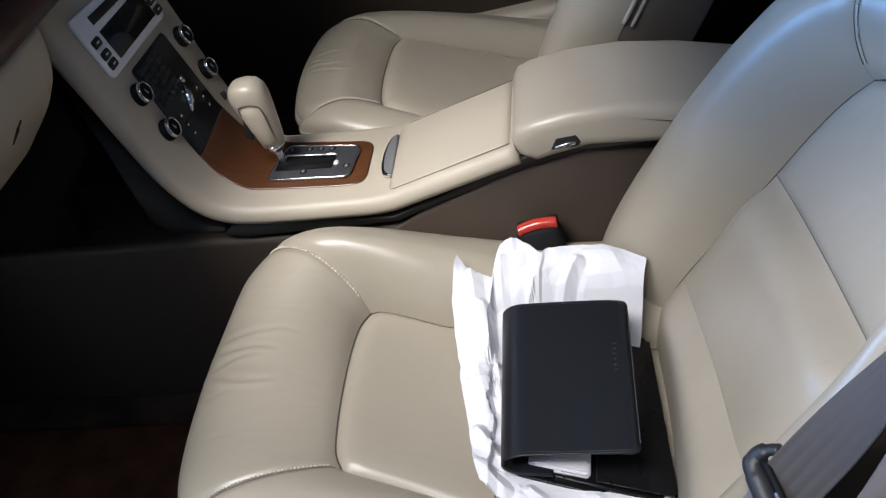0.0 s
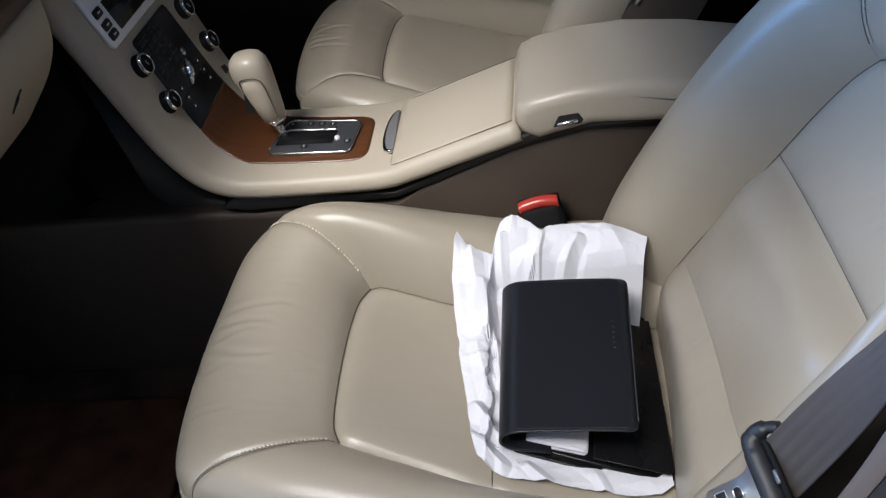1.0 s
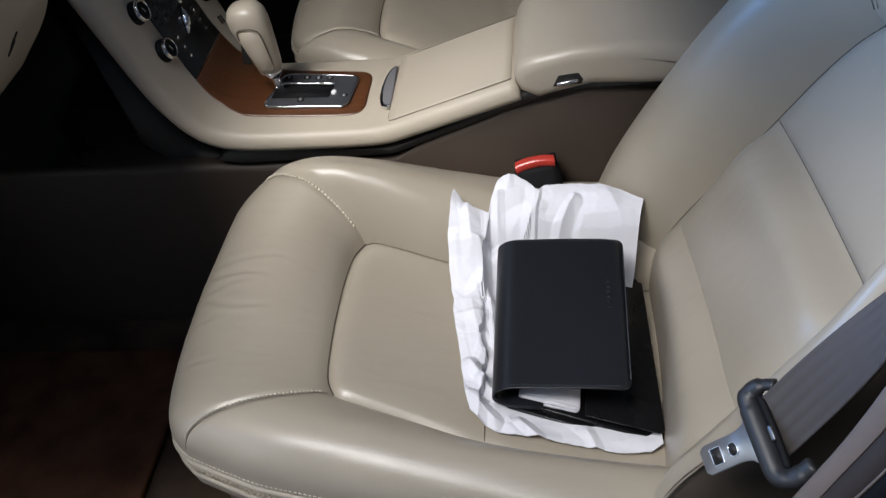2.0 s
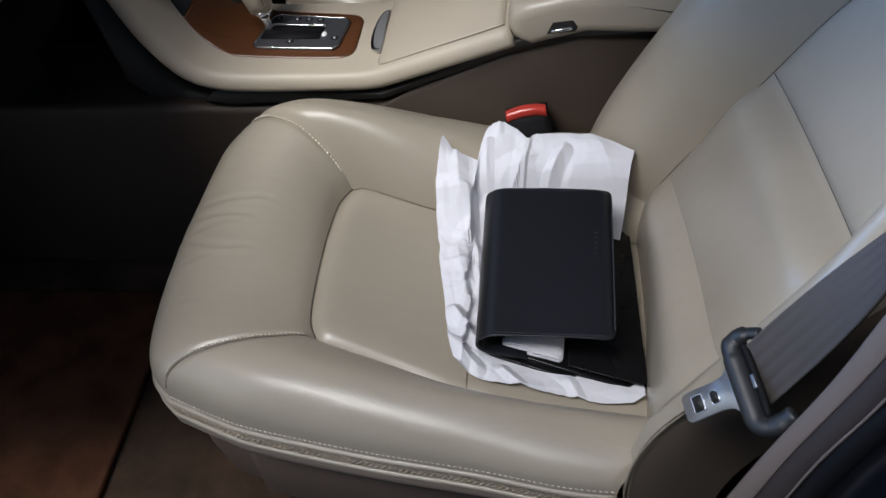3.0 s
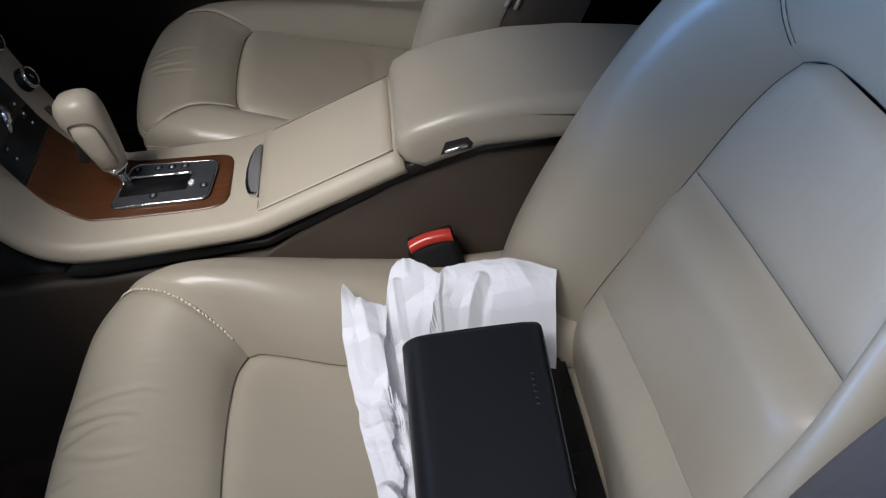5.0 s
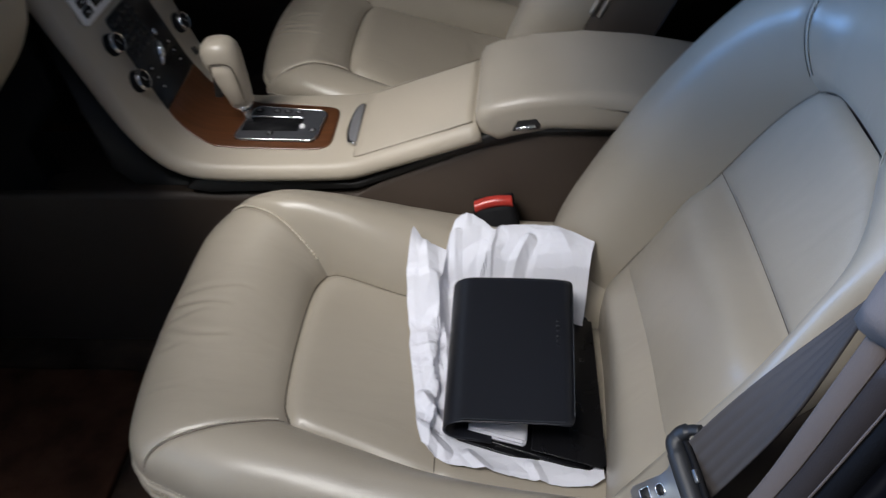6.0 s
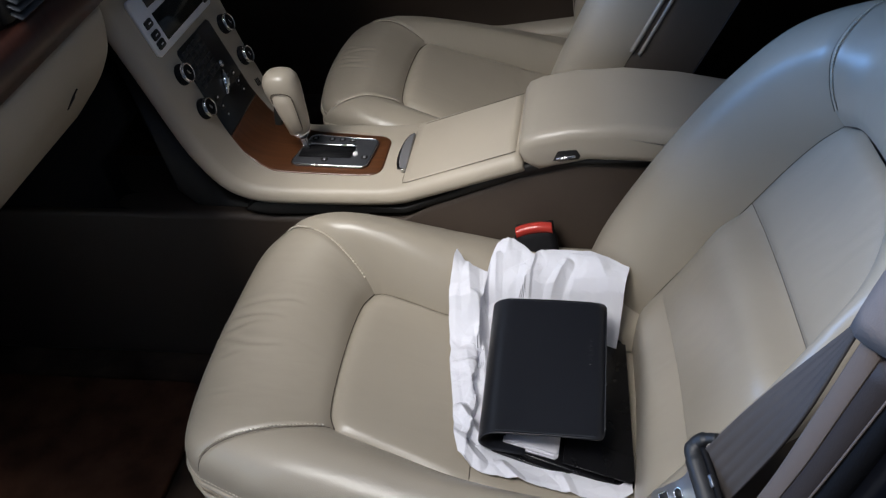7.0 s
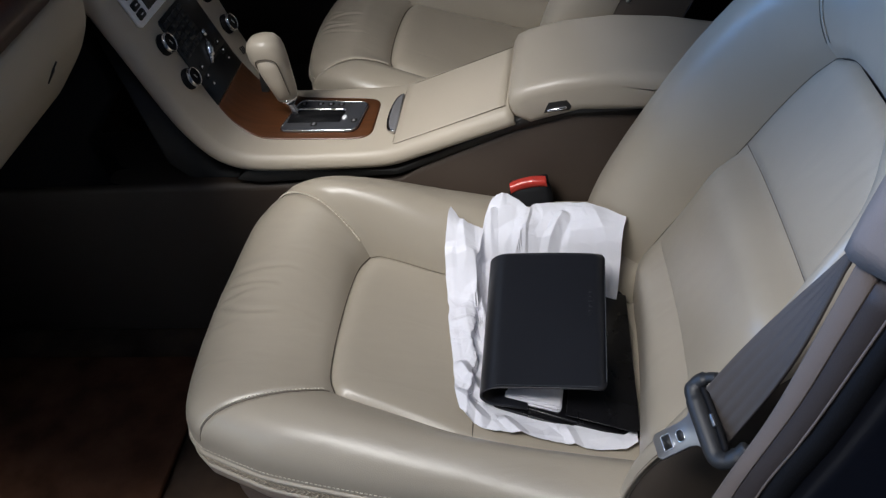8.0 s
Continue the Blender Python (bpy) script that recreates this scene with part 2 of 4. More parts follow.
def braid_bm(lines, n):
    """Threads that run zigzag between neighbouring lines."""
    lines = [resample(q, n) for q in lines]
    bm = bmesh.new()
    for k in range(len(lines) - 1):
        for i in range(n - 1):
            a, b = Vector(lines[k][i]), Vector(lines[k + 1][i + 1])
            if k % 2:
                a, b = Vector(lines[k][i + 1]), Vector(lines[k + 1][i])
            t = (b - a).normalized()
            side = t.cross(Vector((0, 0, 1))).normalized() * 0.0011
            up = t.cross(side).normalized() * 0.0011
            r0, r1 = [bm.verts.new(a + d) for d in (side, up, -side, -up)], [bm.verts.new(b + d) for d in (side, up, -side, -up)]
            for j in range(4):
                bm.faces.new((r0[j], r0[(j + 1) % 4], r1[(j + 1) % 4], r1[j]))
    return bm


def lerp(a, b, t):
    return a + (b - a) * t


# ---- seats ----
# Cushion: inner seam and outer edge, three stretches each: console side, front, door side. x, y, z and for the seam the crest height.
CUSHION_IN = (
    [(0.46, 0.112, 0.205, 0.300), (0.30, 0.112, 0.232, 0.31), (0.20, 0.110, 0.256, 0.345), (0.11, 0.112, 0.282, 0.382), (0.05, 0.125, 0.295, 0.399), (0.015, 0.133, 0.30, 0.398), (0.0, 0.130, 0.30, 0.388)],
    [(0.0, 0.130, 0.30, 0.388), (-0.012, 0.105, 0.30, 0.376), (-0.017, 0.06, 0.30, 0.356), (-0.018, 0, 0.30, 0.339), (-0.016, -0.06, 0.30, 0.328), (-0.011, -0.105, 0.30, 0.327), (0.0, -0.130, 0.30, 0.327)],
    [(0.0, -0.130, 0.30, 0.327), (0.015, -0.136, 0.297, 0.327), (0.087, -0.152, 0.278, 0.326), (0.176, -0.173, 0.258, 0.318), (0.26, -0.182, 0.240, 0.308), (0.336, -0.182, 0.222, 0.298), (0.46, -0.182, 0.205, 0.285)],
)
CUSHION_OUT = (
    [(0.46, 0.272, 0.25), (0.30, 0.272, 0.255), (0.20, 0.27, 0.26), (0.10, 0.266, 0.262), (0.0, 0.260, 0.264), (-0.09, 0.244, 0.264), (-0.162, 0.210, 0.262)],
    [(-0.162, 0.210, 0.262), (-0.193, 0.165, 0.26), (-0.208, 0.08, 0.26), (-0.215, 0.0, 0.258), (-0.214, -0.09, 0.254), (-0.202, -0.154, 0.251), (-0.173, -0.186, 0.250)],
    [(-0.173, -0.186, 0.250), (-0.116, -0.210, 0.251), (-0.062, -0.229, 0.253), (0.07, -0.257, 0.257), (0.19, -0.275, 0.258), (0.28, -0.289, 0.254), (0.338, -0.292, 0.251)],
)
# A flatter cushion with two alike low bolsters.
FLAT_IN = (
    [(x, -y, z, c) for x, y, z, c in reversed(CUSHION_IN[2])],
    [(0.0, 0.130, 0.30, 0.327), (-0.011, 0.105, 0.30, 0.327), (-0.016, 0.06, 0.30, 0.328), (-0.018, 0.0, 0.30, 0.330), (-0.016, -0.06, 0.30, 0.328), (-0.011, -0.105, 0.30, 0.327), (0.0, -0.130, 0.30, 0.327)],
    CUSHION_IN[2],
)
FLAT_IN = [[(x - 0.030 * max(0.0, 1 - abs(x) / 0.25), y, z, c) for x, y, z, c in stretch] for stretch in FLAT_IN]
FLAT_OUT = (
    [(x, -y, z) for x, y, z in reversed(CUSHION_OUT[2])],
    [(-0.158, 0.180, 0.26), (-0.184, 0.15, 0.26), (-0.197, 0.09, 0.26), (-0.202, 0.0, 0.26), (-0.197, -0.09, 0.26), (-0.184, -0.15, 0.26), (-0.158, -0.180, 0.26)],
    CUSHION_OUT[2],
)
# Backrest: up the back, across, and forward from its plane.
BACK_IN = (
    [(-0.07, 0.150, -0.058, 0.03), (-0.02, 0.142, -0.028, 0.06), (0.04, 0.137, -0.004, 0.08), (0.10, 0.134, 0.004, 0.088), (0.20, 0.134, 0.0, 0.092), (0.28, 0.134, -0.002, 0.092), (0.35, 0.128, 0.0, 0.088), (0.40, 0.117, 0.002, 0.08), (0.437, 0.098, 0.005, 0.07)],
    [(0.437, 0.098, 0.005, 0.07), (0.453, 0.065, 0.006, 0.045), (0.457, 0, 0.006, 0.035), (0.453, -0.065, 0.006, 0.045), (0.437, -0.098, 0.005, 0.07)],
    [(0.437, -0.098, 0.005, 0.07), (0.40, -0.150, 0.010, 0.072), (0.35, -0.195, 0.018, 0.078), (0.28, -0.225, 0.034, 0.086), (0.20, -0.236, 0.050, 0.094), (0.10, -0.238, 0.060, 0.095), (0.04, -0.238, 0.052, 0.088), (-0.02, -0.238, 0.028, 0.064), (-0.07, -0.238, -0.005, 0.03)],
)
BACK_OUT = (
    [(-0.07, 0.252, -0.03), (0.03, 0.268, 0.0), (0.12, 0.272, 0.0), (0.20, 0.274, 0.0), (0.30, 0.272, 0.0), (0.40, 0.258, 0.0), (0.50, 0.225, 0.0), (0.58, 0.15, 0.0)],
    [(0.58, 0.15, 0.0), (0.615, 0.08, 0.0), (0.625, 0, 0.0), (0.615, -0.08, 0.0), (0.58, -0.15, 0.0)],
    [(0.58, -0.15, 0.0), (0.50, -0.225, 0.0), (0.40, -0.240, 0.012), (0.30, -0.268, 0.046), (0.20, -0.288, 0.088), (0.15, -0.293, 0.101), (0.113, -0.292, 0.104), (0.07, -0.290, 0.101), (0.02, -0.288, 0.088), (-0.027, -0.287, 0.064), (-0.07, -0.287, 0.03)],
)
# profile of the backrest's foot
FOOT = (np.linspace(-0.07, 0.10, 60), np.polyval((141.2232, -26.5406, -2.7730, 0.6356, -0.0104), np.linspace(-0.07, 0.10, 60)))
ROLL = np.r_[np.linspace(0, 0.12, 5), np.linspace(0.16, 1, 28)]


# soft creases: stretch, place along it, slant, from and to across the roll, depth, half width
CREASES = (
    (1, 0.36, 0.05, 0.30, 0.86, 0.0016, 0.010), (1, 0.42, -0.03, 0.42, 0.90, 0.0022, 0.011), (1, 0.475, 0.04, 0.50, 0.90, 0.0020, 0.010), (1, 0.545, -0.05, 0.38, 0.80, 0.0018, 0.012), (1, 0.60, 0.03, 0.56, 0.92, 0.0014, 0.010),
    (1, 0.78, 0.04, 0.55, 0.86, 0.0010, 0.008),
    (0, 0.40, 0.04, 0.4, 0.8, 0.0010, 0.009), (0, 0.62, -0.05, 0.45, 0.8, 0.0012, 0.010),
)


def crease(k, s, r):
    d = 0.0
    for st, at, slant, r0, r1, deep, half in CREASES:
        if st == k and r0 < r < r1:
            t = (r - r0) / (r1 - r0)
            q = (s - at - slant * (t - 0.5) - 0.012 * math.sin(7 * t + 9 * at)) / half
            d += deep * math.sin(math.pi * t) ** 0.7 * (math.exp(-q * q) - 0.8 * math.exp(-((q - 1.5) ** 2)))
    return d


def rolls(inner, outer, counts, seam=0.004, creased=False):
    """The padded rolls between a seam and an outer edge, one block of rows for each stretch."""
    out = []
    for k, (a, b, n) in enumerate(zip(inner, outer, counts)):
        p, q = resample(a, n, True), resample(b, n, True)
        along = np.r_[0, np.cumsum(np.linalg.norm(np.diff(lerp(p[:, :3], q, 0.6), axis=0), axis=1))]
        block = []
        for i in range(n):
            dip = seam * (math.exp(-((along[i] / 0.006) ** 2)) + math.exp(-(((along[-1] - along[i]) / 0.006) ** 2)))
            row = []
            for r in ROLL:
                if r < 0.5:
                    g, z = r, lerp(p[i, 2], p[i, 3], math.sin(math.pi * r) ** 0.75) - 0.003 * math.exp(-((r / 0.03) ** 2))
                else:
                    e = (r - 0.5) * math.pi
                    g, z = 0.5 + 0.5 * math.sin(e) ** 0.85, q[i, 2] + (p[i, 3] - q[i, 2]) * max(0.0, math.cos(e)) ** 0.72
                row.append((lerp(p[i, 0], q[i, 0], g), lerp(p[i, 1], q[i, 1], g), z - dip * min(1, 4 * r) - (crease(k, along[i] / along[-1], r) if creased else 0)))
            block.append(row)
        out.append(block)
    return out


def car_seat(name, label, centre, side, recline, back_at, seam_in, edge_out, lift=0.0, wide=1.0, sink=0.0, tilt=0.0):
    """A padded leather front seat; side 1 has its console to +y, -1 to -y."""
    seam_in = [[(x, y, z - sink, c - sink) for x, y, z, c in a] for a in seam_in]
    seat = thing(name, label, "car seat", "front car seats", at=(centre[0], centre[1], 0))
    cx, cy = centre

    def place(p):
        return Vector((cx + p[0], cy + side * wide * p[1], p[2] + lift - tilt * max(0.0, p[0] + 0.10)))

    ang = radians(recline)
    d, nrm = Vector((math.sin(ang), 0, math.cos(ang))), Vector((-math.cos(ang), 0, math.sin(ang)))
    o = Vector((cx + back_at[0], cy, back_at[1] + lift))

    def lean(p):
        return o + d * p[0] + Vector((0.115 * (0.13 - p[1]), side * wide * p[1], 0)) + nrm * p[2]

    names = ("cushion_console_bolster", "cushion_front_roll", "cushion_door_bolster")
    blocks = rolls(seam_in, edge_out, (70, 130, 130), creased=True)
    for nm, block in zip(names, blocks):
        rows = []
        for i, row in enumerate(block):
            x, y, z = row[-1]
            rows.append([place(q) for q in row] + [place((x, y, z - 0.006)), place((x * 0.98, y * 0.97, z - 0.012))])
        part(nm, grid_bm(rows), LEATHER, seat)
    # middle of the cushion
    rim = [q for k, a in enumerate(seam_in) for q in resample(a, 40)[min(k, 1):, :3]]
    rows = []
    for k in np.linspace(1.0, 0.0, 22):
        row = []
        for x, y, z in rim:
            sx = 0.5 * (x + 0.12 + math.hypot(x - 0.12, 0.09))
            sy = -0.014 - 0.022 * (1 + math.tanh((x - 0.22) / 0.12)) / 2
            px, py = lerp(sx, x, k), lerp(sy, y, k)
            mid = 0.299 - 0.29 * px + 0.11 * px * px - sink
            pz = lerp(mid, z, k**7) + 0.010 * (1 - k**10) - 0.004 * (k > 0.999)
            pz -= 0.005 * math.exp(-(((px - 0.172) / 0.005) ** 2))
            row.append(place((px, py, pz)))
        rows.append(row)
    part("cushion_panel", grid_bm(rows), LEATHER, seat)
    # band with its two cords, skirt and base
    edge = [q for k, a in enumerate(edge_out) for q in resample(a, 40)[min(k, 1):]]

    def ring(shrink, dz):
        return [place((x + 0.02 * shrink if x < -0.1 else x, y * (1 - shrink * 0.1), z + dz)) for x, y, z in edge]

    part("piping", tube_bm(ring(0, -0.004), 0.0036, 8, 160), LEATHER, seat)
    part("piping", tube_bm(ring(0.02, -0.028), 0.0034, 8, 160), LEATHER, seat)
    part("woven_band", grid_bm([ring(0.10, -0.002), ring(0.025, -0.008), ring(0.015, -0.016), ring(0.03, -0.024), ring(0.15, -0.029)]), WOVEN, seat, "textured beige braid band")
    part("braid", braid_bm([ring(0.018, -0.0085), ring(0.008, -0.016), ring(0.016, -0.0235)], 230), WOVEN, seat, "raised beige braid")
    part("skirt", grid_bm([ring(0.15, -0.026), ring(0.0, -0.034), ring(0.02, -0.046), ring(0.35, -0.062), ring(0.9, -0.076), ring(1.5, -0.086)]), SKIRT, seat, "leather skirt with its shade put into a darker taupe")
    part("base_shell", grid_bm([ring(1.6, -0.080), ring(1.2, -0.086), ring(1.05, -0.096), ring(1.2, -0.15), ring(1.6, -0.2)]), BASE, seat, "taupe plastic seat base")
    part("stitching", stitches_bm([q + Vector((0, 0, 0.001)) for q in ring(0.02, 0.004)], 260, 0.0036, 0.0013), THREAD, seat)
    # corner seams of the front roll: raised twin stitches, a thin dark joint on the door side
    for row, other, dark in ((0, 2, 0), (-1, -3, 1)):
        line = [lerp(Vector(p), Vector(q), 0.5) for p, q in zip(blocks[1][row][2:29], blocks[1][other][2:29])]
        part("stitching", stitches_bm([place((q.x, q.y, q.z + 0.0022)) for q in line], 40, 0.0040, 0.0010 if dark else 0.0017, 0.0007), THREAD, seat)
        if dark:
            part("seam", tube_bm([place((q[0], q[1], q[2] + 0.0004)) for q in blocks[1][row][1:31]], 0.0005, 6, 60), SEAM, seat)
    part("seam", tube_bm([place((x, y, z - 0.0018)) for x, y, z, _ in resample(seam_in[1], 30)], 0.0008, 6, 60), SEAM, seat)
    # backrest
    bl = rolls(BACK_IN, BACK_OUT, (46, 46, 46))
    for nm, block in zip(("back_console_bolster", "back_top", "back_door_bolster"), bl):
        part(nm, grid_bm([[lean(q) for q in row] + [lean((row[-1][0], row[-1][1] * 0.995, row[-1][2] - 0.008))] for row in block]), LEATHER, seat)
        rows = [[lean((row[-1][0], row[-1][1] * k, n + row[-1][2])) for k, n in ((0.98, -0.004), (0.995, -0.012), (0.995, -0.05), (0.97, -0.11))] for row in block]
        part(nm + "_side", grid_bm(rows), SIDE, seat, "beige leather side, browned to hold its shade")
        cord = [row[-1] for row in block if row[-1][0] > (0.40 if nm == "back_door_bolster" else 0.21)]
        part("back_piping", tube_bm([lean((q[0], q[1], q[2] - 0.006)) for q in cord], 0.0036, 8, 60), LEATHER, seat)
        part("back_piping", tube_bm([lean((q[0], q[1] * 0.998, q[2] - 0.019)) for q in cord], 0.003, 8, 60), LEATHER, seat)
        part("seam", tube_bm([lean((row[0][0], row[0][1], row[0][2] - 0.0004)) for row in block], 0.0008, 6, 60), SEAM, seat)
    for row, other in ((0, 2), (-1, -3)):
        for k, lift in ((other, 0.0012), (row, 0.0)):
            line = [lean((q[0], q[1], q[2] + 0.0004 + lift)) for q in bl[1][k][2:29]]
            if k == other:
                part("stitching", stitches_bm(line, 40, 0.0036, 0.0011, 0.0004), THREAD, seat)
            else:
                part("seam", tube_bm([q - Vector((0, 0, 0.001)) for q in line], 0.0005, 6, 50), SEAM, seat)
    rim = [q for a in BACK_IN for q in resample(a, 40)[:, :3]]
    def bulge(w):
        """Swell of the three cushions: a rounded foot, a hollow that fills out under the seam, and the flat upper one."""
        if w < 0.1:
            total = np.interp(w, FOOT[0], FOOT[1]) + 0.008 * math.exp(-(((w - 0.058) / 0.028) ** 2))
            return total + 0.004 - np.interp(w, [q[0] for q in rim[:40]], [q[2] for q in rim[:40]])
        if w < 0.2785:
            return 0.01385 + 0.185 * (w - 0.1) - 0.0469 * math.exp(-((0.2785 - w) / 0.026) ** 1.6)
        return 0.013 * (1 - math.exp(-(w - 0.2785) / 0.010)) * (1 - math.exp(-max(0, 0.453 - w) / 0.010))

    console, door = rim[:40], rim[-40:][::-1]

    def face(w, v):
        """A place on the backrest's middle: w up, v from the door seam (-1) to the console seam (1). It comes forward towards the door, and its seams climb a little on that side."""
        swell = bulge(w)
        w += float(np.interp(w, [-0.07, 0.1, 0.2786, 0.40], [0.0, 0.040, 0.018, 0.0])) * (1 - v) / 2
        over = 0.098 - (w - 0.437) * 2.0
        far = np.interp(w, [q[0] for q in console], [q[1] for q in console]) if w < 0.437 else over
        near = -np.interp(w, [q[0] for q in door], [q[1] for q in door]) if w < 0.437 else over
        base = np.interp(w, [q[0] for q in console], [q[2] for q in console])
        edge = np.interp(w, [q[0] for q in door], [q[2] for q in door])
        y = lerp(-near, far, (v + 1) / 2)
        t = max(0.0, min(1.0, (0.10 - y) / (0.10 + near)))
        return w, y, lerp(base, edge, t**1.5) - 0.004 + swell * (1 - abs(v) ** 8)

    for lo, hi in ((-0.07, 0.0999), (0.1, 0.2782), (0.279, 0.453)):
        part("back_panel", grid_bm([[lean(face(w, v)) for v in np.linspace(-1, 1, 41)] for w in np.linspace(lo, hi, 40)]), LEATHER, seat)
    part("seam", tube_bm([lean(face(0.2786, v)) for v in np.linspace(-0.97, 0.97, 12)], 0.0008, 6, 40), SEAM, seat)
    back = [lean((x, y, -0.11)) for a in BACK_OUT for x, y, _ in resample(a, 20)]
    mid = lean((0.25, 0, -0.125))
    part("back_shell", grid_bm([back, [lerp(q, mid, 0.5) for q in back], [mid] * len(back)]), TAUPE, seat, "taupe seat back shell")
    return seat


car_seat("passenger_seat", "beige leather front passenger seat with padded bolsters", (0.0, 0.0), 1, 33, (0.365, 0.24), CUSHION_IN, CUSHION_OUT)
car_seat("driver_seat", "beige leather driver seat beyond the console", (-0.008, 0.755), -1, 27, (0.29, 0.24), FLAT_IN, FLAT_OUT, 0.070, 0.98, 0.030, 0.20)

# ---- floor and shell of the cabin ----
def slab(name, size, at, mat, label, category, bevel=0.01, rot=(0, 0, 0), kind="structure", smooth=False):
    ob = part(name, box_bm(size, bevel=bevel, segments=3), mat, None, "", smooth)
    ob.matrix_world = pose(*at, *rot)
    return tagged(ob, label, category, kind=kind)


def extrude_y(outline, y0, y1, edge=0.012, drop=None):
    """A body with a side outline in (x, z), its edges rounded towards both sides."""
    c = np.mean(np.array(outline), axis=0)
    rows = []
    for y, k in ((y0, 1.0), (y0 + edge * 0.07, 0.62), (y0 + edge * 0.3, 0.28), (y0 + edge * 0.65, 0.06), (y0 + edge, 0), (y1 - edge, 0), (y1 - edge * 0.65, 0.06), (y1 - edge * 0.3, 0.28), (y1 - edge * 0.07, 0.62), (y1, 1.0)):
        ring = []
        n = len(outline)
        for i in range(n):
            (ax, az), (bx, bz), (px, pz) = outline[i - 1], outline[(i + 1) % n], outline[i]
            t = Vector((bx - ax, 0, bz - az)).normalized()
            nx, nz = -t.z, t.x
            if (px - c[0]) * nx + (pz - c[1]) * nz > 0 and drop is None:
                nx, nz = -nx, -nz
            if drop is not None:
                nx, nz = drop
            ring.append((px + nx * edge * k, y, pz + nz * edge * k))
        rows.append(ring)
    return grid_bm(rows, close_v=True, caps=True)


slab("floor", (2.7, 1.56, 0.04), (0.25, 0.37, -0.02), CARPET, "dark brown cabin carpet in the footwells", "floor", 0.005)
slab("ground", (80, 80, 0.1), (0, 0, -0.45), CONCRETE, "grey concrete ground outside the car", "ground", 0)
slab("wall_firewall", (0.06, 1.5, 1.0), (-1.0, 0.37, 0.38), CARPET, "dark carpeted firewall ahead of the footwell", "wall", 0.02, (0, -18, 0))
slab("wall_rear", (0.14, 1.46, 1.3), (1.45, 0.37, 0.55), BROWN, "dark brown rear bench back", "wall", 0.04)
slab("ceiling", (1.58, 1.48, 0.05), (0.87, 0.37, 1.245), BEIGE, "light beige car headliner", "ceiling", 0.02)
slab("wall_driver_side", (1.1, 0.08, 0.9), (0.95, 1.16, 0.42), BROWN, "dark brown rear door lining", "wall", 0.02)


# ---- unseen wall beside the open door, added to cut the light ----
slab("wall_yard", (9.0, 0.15, 3.0), (3.25, -1.6, 1.1), BLOCKER, "unseen dull grey wall added to cut light at the open door", "wall", 0)

# invented walls and roof, out of view, that hold back sky and sun
slab("wall_carport", (9.0, 0.15, 2.5), (1.5, 2.6, 0.85), BLOCKER, "unseen dull grey wall added to block light on the driver side", "wall", 0)
slab("wall_carport_end", (0.15, 6.0, 2.5), (4.4, 0.6, 0.85), BLOCKER, "unseen dull grey end wall added to block light", "wall", 0)
slab("roof", (5.7, 2.85, 0.12), (1.55, 1.225, 2.16), BLOCKER, "unseen plain grey roof added to block light over the car", "roof", 0)

# ---- driver door ----
door = thing("driver_door", "closed driver door with dark brown lining and beige lower panel", "car door", at=(0, 1.12, 0))
part("lining", extrude_y([(-0.95, 0.02), (-0.95, 0.86), (0.40, 0.88), (0.44, 0.02)], 1.10, 1.20, 0.03), BROWN, door)
part("lower_panel", extrude_y([(-0.10, 0.05), (-0.08, 0.255), (0.0, 0.262), (0.1, 0.262), (0.30, 0.285), (0.41, 0.30), (0.41, 0.05)], 1.045, 1.11, 0.02), BEIGE, door, "beige lower door panel")
part("trim_strip", tube_bm([(-0.9, 1.098, 0.46), (-0.3, 1.092, 0.47), (0.38, 1.098, 0.50)], 0.016, 8, 30, flat=1.2), WOOD_DARK, door, "dark wood strip")
part("armrest", extrude_y([(-0.25, 0.55), (-0.2, 0.60), (0.3, 0.60), (0.38, 0.56), (0.30, 0.53), (-0.15, 0.53)], 1.03, 1.11, 0.015), BEIGE, door, "beige door armrest")
sill = part("door_sill", extrude_y([(-0.8, 0.0), (-0.8, 0.10), (0.9, 0.10), (0.9, 0.0)], 1.0, 1.09, 0.02), BROWN, None)
tagged(sill, "dark brown sill trim under the driver door", "sill", kind="structure")

def soft_corners(pts, r, n=4):
    """The outline with each corner rounded off."""
    out = []
    for i, p in enumerate(pts):
        p, a, b = Vector(p), Vector(pts[i - 1]), Vector(pts[(i + 1) % len(pts)])
        q0, q1 = p + (a - p).normalized() * r, p + (b - p).normalized() * r
        for k in range(n + 1):
            t = k / n
            out.append(tuple(q0 * (1 - t) ** 2 + p * (2 * t * (1 - t)) + q1 * t * t))
    return out


# ---- dashboard ----
dash = thing("dashboard", "beige and brown dashboard with glovebox and air vent", "dashboard", at=(-0.5, 0.0, 0.6))
part("glovebox_lid", extrude_y(soft_corners([(-0.335, 0.73), (-0.335, 0.695), (-0.343, 0.658), (-0.368, 0.617), (-0.425, 0.555), (-0.505, 0.497), (-0.60, 0.465), (-0.66, 0.47), (-0.66, 0.72)], 0.017), -0.36, 0.236, 0.03), BEIGE, dash, "beige glovebox lid")
part("handle_slit", tube_bm([(-0.342, 0.111, 0.658), (-0.346, 0.107, 0.652), (-0.352, 0.102, 0.644), (-0.359, 0.097, 0.634)], [0.0012, 0.0028, 0.0026, 0.001], 8, 12), BLACK, dash, "dark lid catch")
part("wood_strip", extrude_y([(-0.333, 0.785), (-0.327, 0.75), (-0.333, 0.728), (-0.37, 0.725), (-0.40, 0.79)], -0.40, 0.30, 0.01), WOOD_DARK, dash, "dark reddish brown trim strip")
